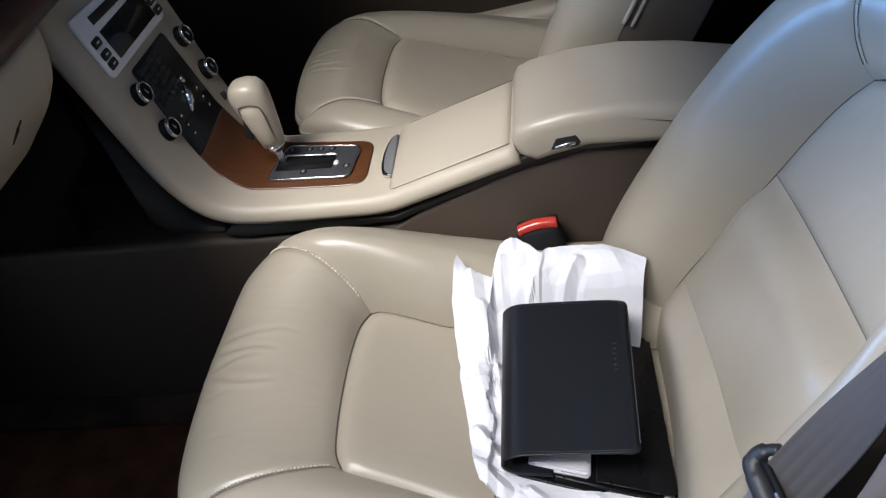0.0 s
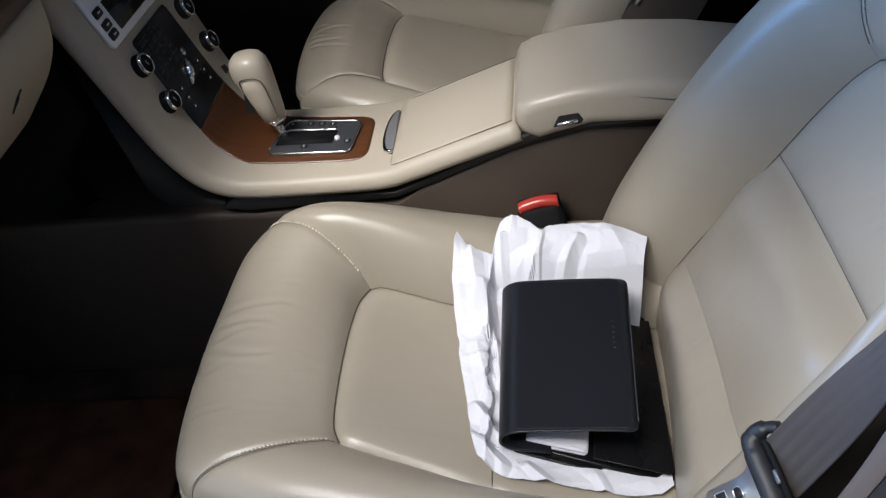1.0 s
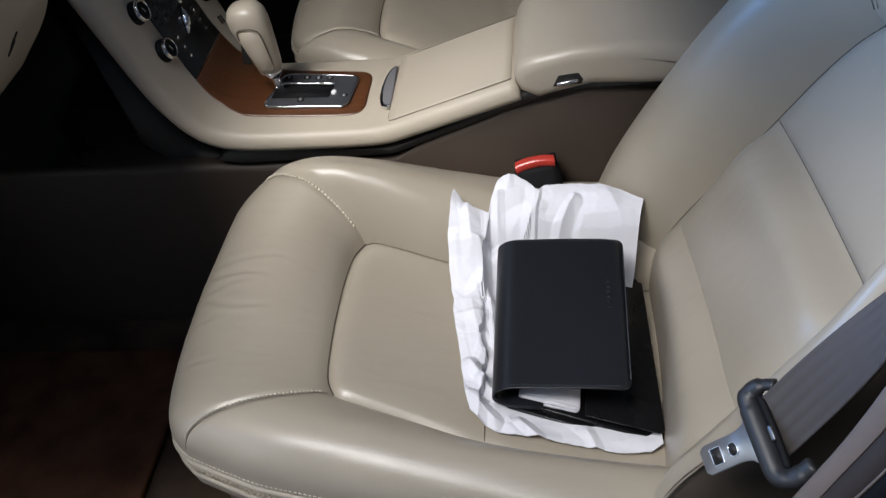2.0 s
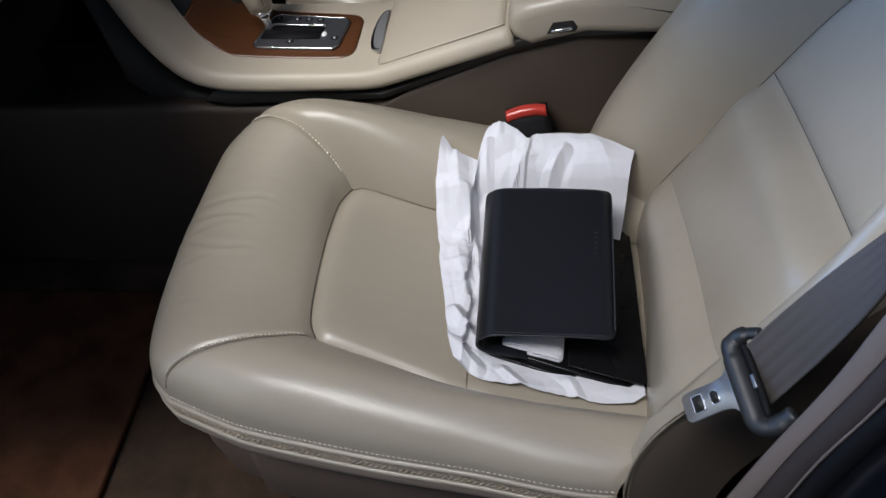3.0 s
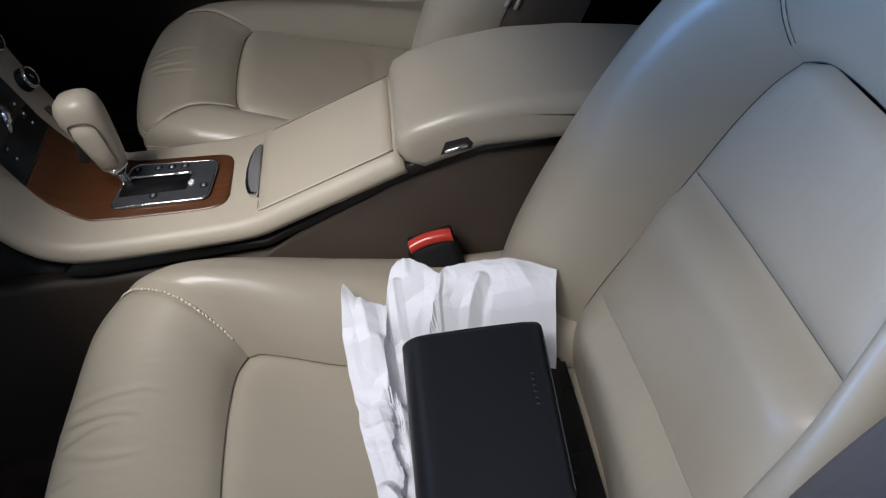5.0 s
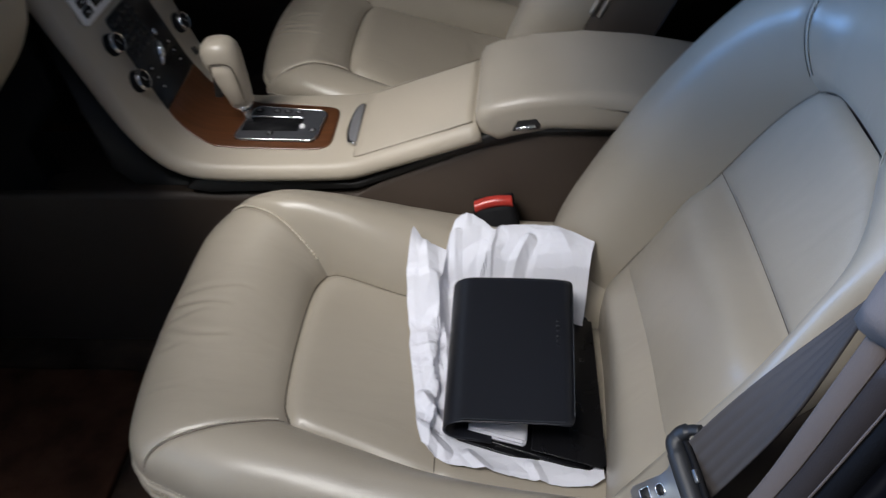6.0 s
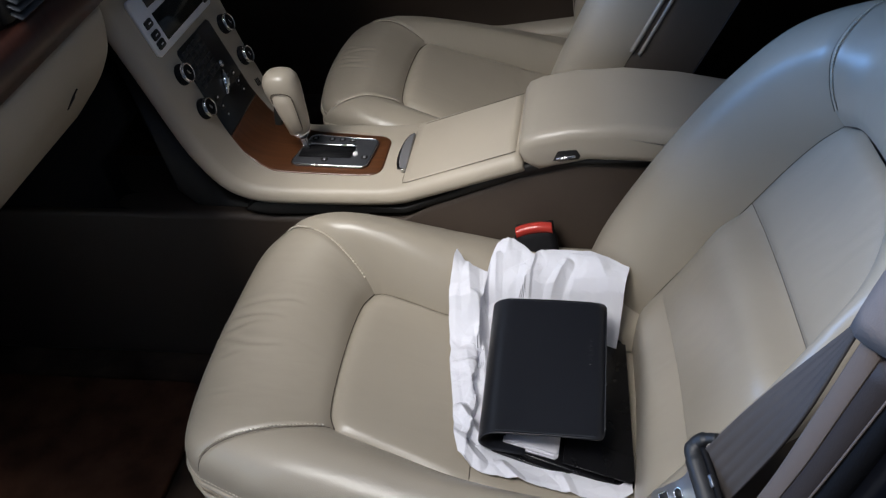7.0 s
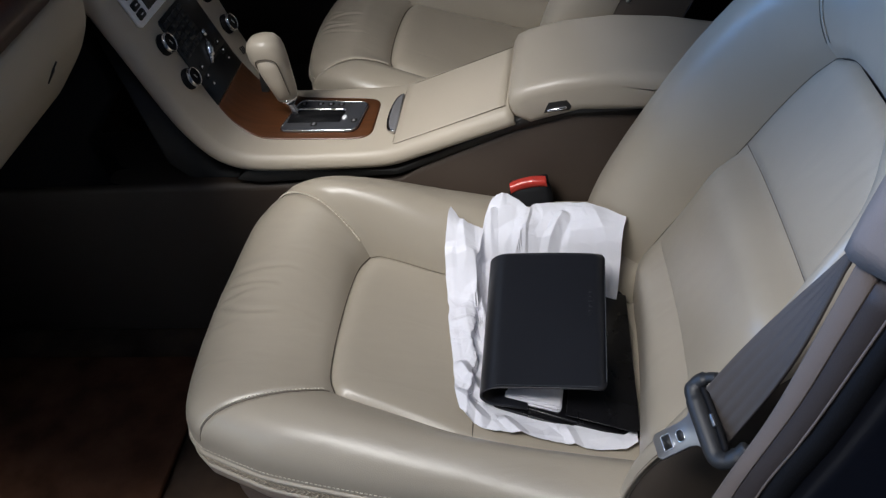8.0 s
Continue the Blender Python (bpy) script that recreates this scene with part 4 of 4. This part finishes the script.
part("slot_bar", tube_bm([TM @ Vector(q) for q in ((-0.0065, -0.030, 0.002), (-0.0075, 0.0, 0.002), (-0.0065, 0.031, 0.002))], 0.0035, 8, 20), RUBBER, belt, "black webbing slot")
part("slot_clip", box_bm((0.004, 0.012, 0.004), bevel=0.001, m=TM @ Matrix.Translation((-0.0065, 0.002, 0.0055))), DARKMETAL, belt, "small bright clip")

# ---- door pillar, sill and body at the open passenger door ----
def sweep(offsets, spine, n=30):
    """A closed section carried along a line."""
    return grid_bm([[Vector(p) + Vector((a, b, 0)) for a, b in offsets] for p in resample(spine, n)], close_v=True, caps=True)


pillar = thing("door_pillar", "two-tone taupe door pillar trim with black rubber seal", "car pillar", at=(0.5, -0.40, 0.0))
# inner edge, ridge and outer edge of the trim
EDGE_IN = [(0.317, -0.385, 0.08), (0.380, -0.391, 0.30), (0.428, -0.395, 0.47), (0.465, -0.395, 0.576), (0.485, -0.395, 0.648), (0.512, -0.395, 0.752)]
RIDGE = [(0.330, -0.400, 0.08), (0.392, -0.406, 0.30), (0.442, -0.410, 0.494), (0.482, -0.411, 0.611), (0.503, -0.411, 0.686), (0.517, -0.411, 0.736)]
EDGE_OUT = [(0.350, -0.415, 0.08), (0.405, -0.421, 0.30), (0.457, -0.425, 0.514), (0.488, -0.426, 0.600), (0.502, -0.426, 0.645), (0.530, -0.426, 0.736)]
A, B, C = resample(EDGE_IN, 40), resample(RIDGE, 40), resample(EDGE_OUT, 40)
away = [np.array(q) for q in ((0.05, 0.0, 0), (0.012, 0.001, 0), (0.003, 0.001, 0), (-0.003, 0.0015, 0), (0.03, 0.03, 0))]
part("inner_trim", grid_bm([[a + away[0], a + away[1], a + away[2], a, lerp(a, b, 0.06) - (0, 0.001, 0), lerp(a, b, 0.92) - (0, 0.0012, 0), b, b + away[4]] for a, b in zip(A, B)], close_v=True, caps=True), TRIM, pillar, "light taupe inner pillar trim")
part("outer_trim", grid_bm([[b + (0.0008, 0.0004, 0), lerp(b, c, 0.1) - (0, 0.0006, 0), lerp(b, c, 0.92) - (0, 0.0012, 0), c, c + away[4], b + away[4]] for b, c in zip(B, C)], close_v=True, caps=True), TAUPE, pillar, "dark taupe outer pillar trim")
part("trim_bead", tube_bm([c - (0, 0.001, 0) for c in C[::3]], 0.0010, 8, 60), TRIM, pillar, "thin light bead")
UP = [(0.512, -0.395, 0.742), (0.520, -0.395, 0.775), (0.553, -0.388, 0.88), (0.625, -0.35, 1.10), (0.655, -0.33, 1.225)]
part("upper_trim", sweep([(-0.009, 0.012), (-0.008, 0.002), (-0.003, -0.006), (0.006, -0.016), (0.012, -0.022), (0.024, -0.036), (0.06, -0.038), (0.10, 0.03), (0.03, 0.035)], UP), UPPER, pillar, "light taupe upper pillar trim")
SEAL = [(p[0] + 0.012, p[1] - 0.002, p[2]) for p in EDGE_OUT] + [(p[0] + 0.036, p[1] - 0.036, p[2]) for p in UP[1:]]
part("rubber_seal", tube_bm(SEAL, 0.010, 10, 50), RUBBER, pillar, "black rubber door seal")
body = [(p[0] + 0.018, p[1] - 0.010, p[2]) for p in EDGE_OUT] + [(p[0] + 0.044, p[1] - 0.044, p[2]) for p in UP[1:]]
rows = [[Vector(p) + Vector(o) for o in ((0.0, 0.0, 0), (0.02, -0.006, 0), (0.05, -0.012, 0), (0.10, -0.04, 0), (0.115, -0.06, 0), (0.55, -0.06, 0), (0.95, -0.05, 0), (0.95, 0.0, 0), (0.05, 0.01, 0))] for p in resample(body, 24)]
part("body_panel", grid_bm(rows, close_v=True, caps=True), PAINT, pillar, "dark blue painted body panel")
ps = part("sill", extrude_y([(-0.8, -0.1), (-0.8, 0.10), (0.95, 0.12), (0.95, -0.1)], -0.47, -0.36, 0.03), BROWN, None)
tagged(ps, "dark brown sill trim of the open passenger door", "sill", kind="structure")

# ---- floor mat ----
mat = part("floor_mat", prism_bm([(x, y) for x, y in rounded(0.50, 0.44, 0.05)], 0.012, 0.004, m=pose(-0.60, -0.02, 0.002)), MAT, None)
tagged(mat, "rust brown textile mat in the passenger footwell", "floor mat")
mat2 = copy_thing(mat, pose(0, 0.76, 0))

# ---- white paper on the seat ----
def seat_heights():
    verts, faces = [], []
    for ob in bpy.data.objects["passenger_seat"].children:
        if ob.type == "MESH" and "cushion" in ob.name:
            k = len(verts)
            verts += [ob.matrix_world @ v.co for v in ob.data.vertices]
            faces += [[k + i for i in f.vertices] for f in ob.data.polygons]
    return BVHTree.FromPolygons(verts, faces)


bpy.context.view_layer.update()
TREE = seat_heights()


def seat_z(x, y):
    hit = TREE.ray_cast(Vector((x, y, 0.42)), Vector((0, 0, -1)))[0]
    return min(hit.z, 0.40) if hit else 0.28


part("seam", tube_bm([(0.174, y, seat_z(0.174, y) + 0.0003) for y in np.linspace(-0.168, 0.105, 20)], 0.0009, 6, 40), SEAM, bpy.data.objects["passenger_seat"])

# lie of the book: across, along and out of the cover
BU = Vector((1.0, 0.0, -0.03)).normalized()
BV = Vector((0.0, 0.213, 0.031)).normalized()
BN = BU.cross(BV).normalized()
BO = Vector((0.1845, -0.132, 0.3125))
BM = Matrix(((BU.x, BV.x, BN.x, BO.x), (BU.y, BV.y, BN.y, BO.y), (BU.z, BV.z, BN.z, BO.z), (0, 0, 0, 1)))
# lie of the lower board, sloping into the crease of the seat
BOARD = Matrix(((0.95828, 0.04840, 0.28169, 0.189), (-0.04078, 0.99863, -0.03285, -0.122), (-0.28290, 0.01999, 0.95894, 0.268), (0, 0, 0, 1)))
BOARD_INV = BOARD.inverted()


# main creases: from, to, height, half width
FOLDS = (
    (0.144, 0.145, 0.152, 0.087, 0.009, 0.014), (0.120, 0.095, 0.181, 0.089, 0.007, 0.010), (0.183, 0.098, 0.184, 0.147, 0.011, 0.010),
    (0.188, 0.130, 0.240, 0.150, -0.007, 0.016), (0.283, 0.146, 0.240, 0.086, 0.013, 0.011), (0.283, 0.131, 0.259, 0.093, -0.007, 0.010), (0.286, 0.131, 0.349, 0.130, 0.004, 0.012), (0.325, 0.160, 0.350, 0.105, 0.004, 0.012),
    (0.161, 0.094, 0.175, 0.032, 0.008, 0.011), (0.174, 0.037, 0.180, -0.022, 0.010, 0.010), (0.150, 0.030, 0.168, -0.050, 0.004, 0.014), (0.140, 0.005, 0.165, 0.010, 0.003, 0.008),
    (0.154, -0.069, 0.187, -0.112, 0.008, 0.012), (0.155, -0.121, 0.186, -0.145, 0.009, 0.011), (0.170, -0.095, 0.168, -0.150, 0.007, 0.010), (0.215, -0.140, 0.235, -0.160, 0.005, 0.010), (0.290, -0.140, 0.300, -0.162, 0.004, 0.010),
)


def folds(x, y):
    h = 0.0
    for x0, y0, x1, y1, up, half in FOLDS:
        ax, ay, bx, by = x - x0, y - y0, x1 - x0, y1 - y0
        t = max(0.0, min(1.0, (ax * bx + ay * by) / (bx * bx + by * by)))
        h += up * max(0.0, 1 - math.hypot(ax - t * bx, ay - t * by) / half)
    return h


def crumple_field(seed, spacing, height):
    """Flat facets over scattered points: sharp creases where they meet."""
    rng = random.Random(seed)
    pts = []
    for i in range(int(0.34 / spacing) + 1):
        for j in range(int(0.48 / spacing) + 1):
            pts.append(Vector((0.06 + (i + rng.uniform(-0.45, 0.45)) * spacing, -0.22 + (j + rng.uniform(-0.45, 0.45)) * spacing)))
    verts, _, faces, *_ = delaunay_2d_cdt(pts, [], [], 0, 1e-6)
    top = [rng.uniform(0, height) for _ in verts]
    return BVHTree.FromPolygons([Vector((v.x, v.y, h)) for v, h in zip(verts, top)], faces)


FIELDS = (crumple_field(3, 0.036, 0.011), crumple_field(8, 0.015, 0.0055))


def facets(x, y):
    h = 0.0
    for tree in FIELDS:
        hit = tree.ray_cast(Vector((x, y, 1)), Vector((0, 0, -1)))[0]
        h += hit.z if hit else 0.0
    return h


def ragged(x, y):
    """A torn flap: rises towards a ragged edge, then drops to the sheet below."""
    edge = 0.162 + 0.05 * (0.08 - y) * (y < 0.08) + 0.009 * noise.noise(Vector((y * 28, 2, 1))) + 0.0025 * noise.noise(Vector((y * 90, 7, 1)))
    if not -0.14 < y < 0.07 or x > edge:
        return 0.0
    return 0.011 * max(0.0, 1 - (edge - x) / 0.045) * min(1.0, (y + 0.14) / 0.03, (0.07 - y) / 0.04)


def below_book(x, y, z):
    """Presses the sheet under the book, easing out past its far end."""
    q = BOARD_INV @ Vector((x, y, z))
    if 0.004 < q.x < 0.20 and 0.003 < q.y < 0.25:
        press = min(1.0, (0.25 - q.y) / 0.05)
        return max(seat_z(x, y) + 0.0008, lerp(z, min(z, (BOARD @ Vector((q.x, q.y, -0.0022))).z), press))
    return z


TOPE = ([0.0, 0.045, 0.10, 0.19, 0.196, 0.203, 0.225, 0.27, 0.33, 0.39, 0.42, 0.435, 0.455, 0.475, 0.55, 0.67, 0.85, 1.0], [0.152, 0.140, 0.136, 0.132, 0.150, 0.160, 0.174, 0.178, 0.175, 0.170, 0.160, 0.154, 0.153, 0.163, 0.169, 0.174, 0.166, 0.149])
NEARE = ([0.0, 0.05, 0.15, 0.4, 0.6, 0.77, 0.93, 1.0], [-0.138, -0.150, -0.159, -0.161, -0.162, -0.164, -0.159, -0.147])
LEFTE = ([0.0, 0.15, 0.4, 0.7, 0.84, 1.0], [0.158, 0.147, 0.135, 0.121, 0.119, 0.128])
RIGHTE = ([0.0, 0.2, 0.5, 0.8, 0.87, 1.0], [0.376, 0.372, 0.362, 0.355, 0.361, 0.371])
# height of the far rim
STAND = ([0.0, 0.05, 0.19, 0.21, 0.30, 0.43, 0.47, 0.67, 0.85, 1.0], [0.370, 0.356, 0.346, 0.362, 0.372, 0.364, 0.362, 0.357, 0.352, 0.345])
rows = []
NU, NV = 150, 200
for i in range(NU):
    u = i / (NU - 1)
    row = []
    for j in range(NV):
        v = j / (NV - 1)
        y = lerp(float(np.interp(u, *NEARE)), float(np.interp(u, *TOPE)), v)
        x = lerp(float(np.interp(v, *LEFTE)), float(np.interp(v, *RIGHTE)), u)
        edge = min(u, 1 - u, v, 1 - v)
        x += 0.0022 * noise.noise(Vector((y * 45, x * 25, 3))) * math.exp(-min(u, 1 - u) / 0.06)
        y += (0.0012 if v < 0.5 or u > 0.5 else 0.0045) * (noise.noise(Vector((x * 95, y * 20, 9))) + 0.6 * noise.noise(Vector((x * 260, y * 30, 4)))) * math.exp(-min(v, 1 - v) / 0.05)
        crumple = facets(x, y) + 0.004 * noise.noise(Vector((x * 14, y * 14, 0)))
        free = min(1.0, max(0.0, min(1.0, (0.30 - u) / 0.14)) * 0.75 + max(0.0, min(1.0, (v - 0.70) / 0.10)) + max(0.0, (0.14 - v) / 0.14) * 0.7)
        bed = seat_z(x, y)
        z = bed + 0.0025 + free * max(-0.002, crumple)
        # the far end stands up against the bolster
        up = max(0.0, min(1.0, (v - 0.66) / 0.34))
        up = up * up * (3 - 2 * up)
        rim = float(np.interp(u, STAND[0], STAND[1]))
        z = lerp(z, rim + 0.6 * crumple - 0.004, up)
        z = max(bed + 0.0012, z + folds(x, y) * min(1.0, 0.25 + (1 - v) / 0.08) + ragged(x, y))
        row.append((x, y, below_book(x, y, z)))
    rows.append(row)
bm = grid_bm(rows)
paper = part("paper_sheet", bm, PAPER, None, "", False)
mod = paper.modifiers.new("thickness", "SOLIDIFY")
mod.thickness = 0.0004
tagged(paper, "crumpled torn white paper spread on the seat", "paper")

# ---- black wallet book on the paper ----
book = thing("wallet_book", "black leather wallet book with stitched cover lying on paper", "book", at=(0.26, -0.02, 0.28))

def cover_section(v):
    """Section of the folded cover: soft front flap with round corners, round spine, lower board."""
    e = min(v, 0.215 - v)
    umax = 0.156 - (0.010 - math.sqrt(max(0.0, 0.010**2 - (0.010 - e) ** 2)) if e < 0.010 else 0.0)
    thin = 0.6 if e < 0.001 else 1.0
    pts = []
    for k in np.linspace(0, 1, 10):
        x = lerp(umax, 0.034, k)
        pts.append((x, 0.0012 * math.sin(math.pi * k) - 0.0012 * (k < 0.01)))
    for q in np.linspace(100, 262, 12):
        pts.append((0.030 + 0.030 * math.cos(radians(q)), -0.022 + 0.0222 * math.sin(radians(q))))
    for x, z in ((0.034, -0.0455), (0.045, -0.0480), (0.058, -0.0512)):
        pts.append((x, z))
    inner = []
    for x, z in pts[::-1]:
        t = 0.0030 * thin
        if z > -0.004:
            inner.append((min(x, umax - 0.0004), z - t))
        elif z < -0.0452:
            inner.append((x, z + t))
        else:
            c = Vector((0.030 - x, -0.022 - z)).normalized() * t
            inner.append((x + c.x, z + c.y))
    return pts + inner


vs = np.r_[np.linspace(0, 0.010, 8), np.linspace(0.016, 0.199, 18), np.linspace(0.205, 0.215, 8)]
flap = part("cover", grid_bm([[BM @ Vector((x, v, z)) for x, z in cover_section(v)] for v in vs], close_v=True, caps=True), BOOKBLACK, book, "matte black stitched leather cover")
part("back_board", prism_bm([(0.010, 0.000), (0.193, -0.015), (0.202, -0.009), (0.172, 0.248), (0.164, 0.255), (0.02, 0.245)], 0.0035, 0.0012, 2, BOARD @ Matrix.Translation((0, 0, -0.002))), VINYL, book, "glossy black back board")
part("inner_pocket", prism_bm([(0.016, 0.005), (0.188, -0.008), (0.196, -0.002), (0.168, 0.244), (0.160, 0.250), (0.02, 0.24)], 0.006, 0.0022, 3, BOARD @ Matrix.Translation((0, 0, 0.0015))), VINYL, book, "glossy black inner pocket")
pages = part("booklet", prism_bm([(0.019, 0.006), (0.022, 0.004), (0.090, 0.003), (0.094, 0.007), (0.096, 0.2), (0.019, 0.2)], 0.0040, 0.0006, 1, BOARD @ Matrix.Translation((0, 0.003, 0.0060))), PAPER, book, "white printed booklet")
for k, (u0, u1, v0) in enumerate(((0.021, 0.092, 0.0100), (0.023, 0.088, 0.0080), (0.027, 0.090, 0.0115))):
    part("page", prism_bm([(u0, v0), (u1, v0 - 0.002), (u1 + 0.002, v0 + 0.002), (u1 + 0.001, 0.19), (u0, 0.19)], 0.0011, 0.0002, 1, BOARD @ Matrix.Translation((0, 0, 0.0105 + 0.0021 * k))), PAPER, pages)
for k in range(2):
    part("bar", box_bm((0.058 - 0.014 * k, 0.0003, 0.0006), (0.056, 0.0062, 0.0074 + 0.0014 * k), m=BOARD), PRINT, pages)
part("bar", box_bm((0.030, 0.0005, 0.0016), (0.074, 0.0072, 0.0125), m=BOARD), BLACK, pages)
part("pocket_flap", prism_bm([(0.10, 0.000), (0.187, -0.006), (0.193, 0.000), (0.17, 0.23), (0.10, 0.23)], 0.0016, 0.0006, 2, BOARD @ Matrix.Translation((0, 0, 0.0078)) @ Matrix.Rotation(radians(-3), 4, "Y")), VINYL, book, "glossy black pocket flap")
sl = [(0.144, 0.0022), (0.11, 0.0022), (0.06, 0.0022), (0.022, 0.0022)]
part("stitching", stitches_bm([BM @ Vector((u, v + 0.001, 0.0012)) for u, v in sl], 52, 0.0024, 0.0007, 0.0002), GREY, flap)
part("stitching", stitches_bm([BM @ Vector((u - 0.003, 0.2115, 0.0012)) for u in (0.148, 0.1, 0.06, 0.026)], 46, 0.0026, 0.0005, 0.0002), GREY, flap)
part("edge_seam", tube_bm([BM @ Vector((0.1555, v, -0.0004)) for v in (0.012, 0.06, 0.12, 0.2)], 0.0007, 6, 30), GREY, flap)
for k in range(6):
    part("embossed_bar", box_bm((0.007, 0.0045, 0.00010), (0.136, 0.112 + 0.0075 * k, 0.00058), 0.0002, 1, BM), BOOKBLACK, flap, "worn embossed lettering")
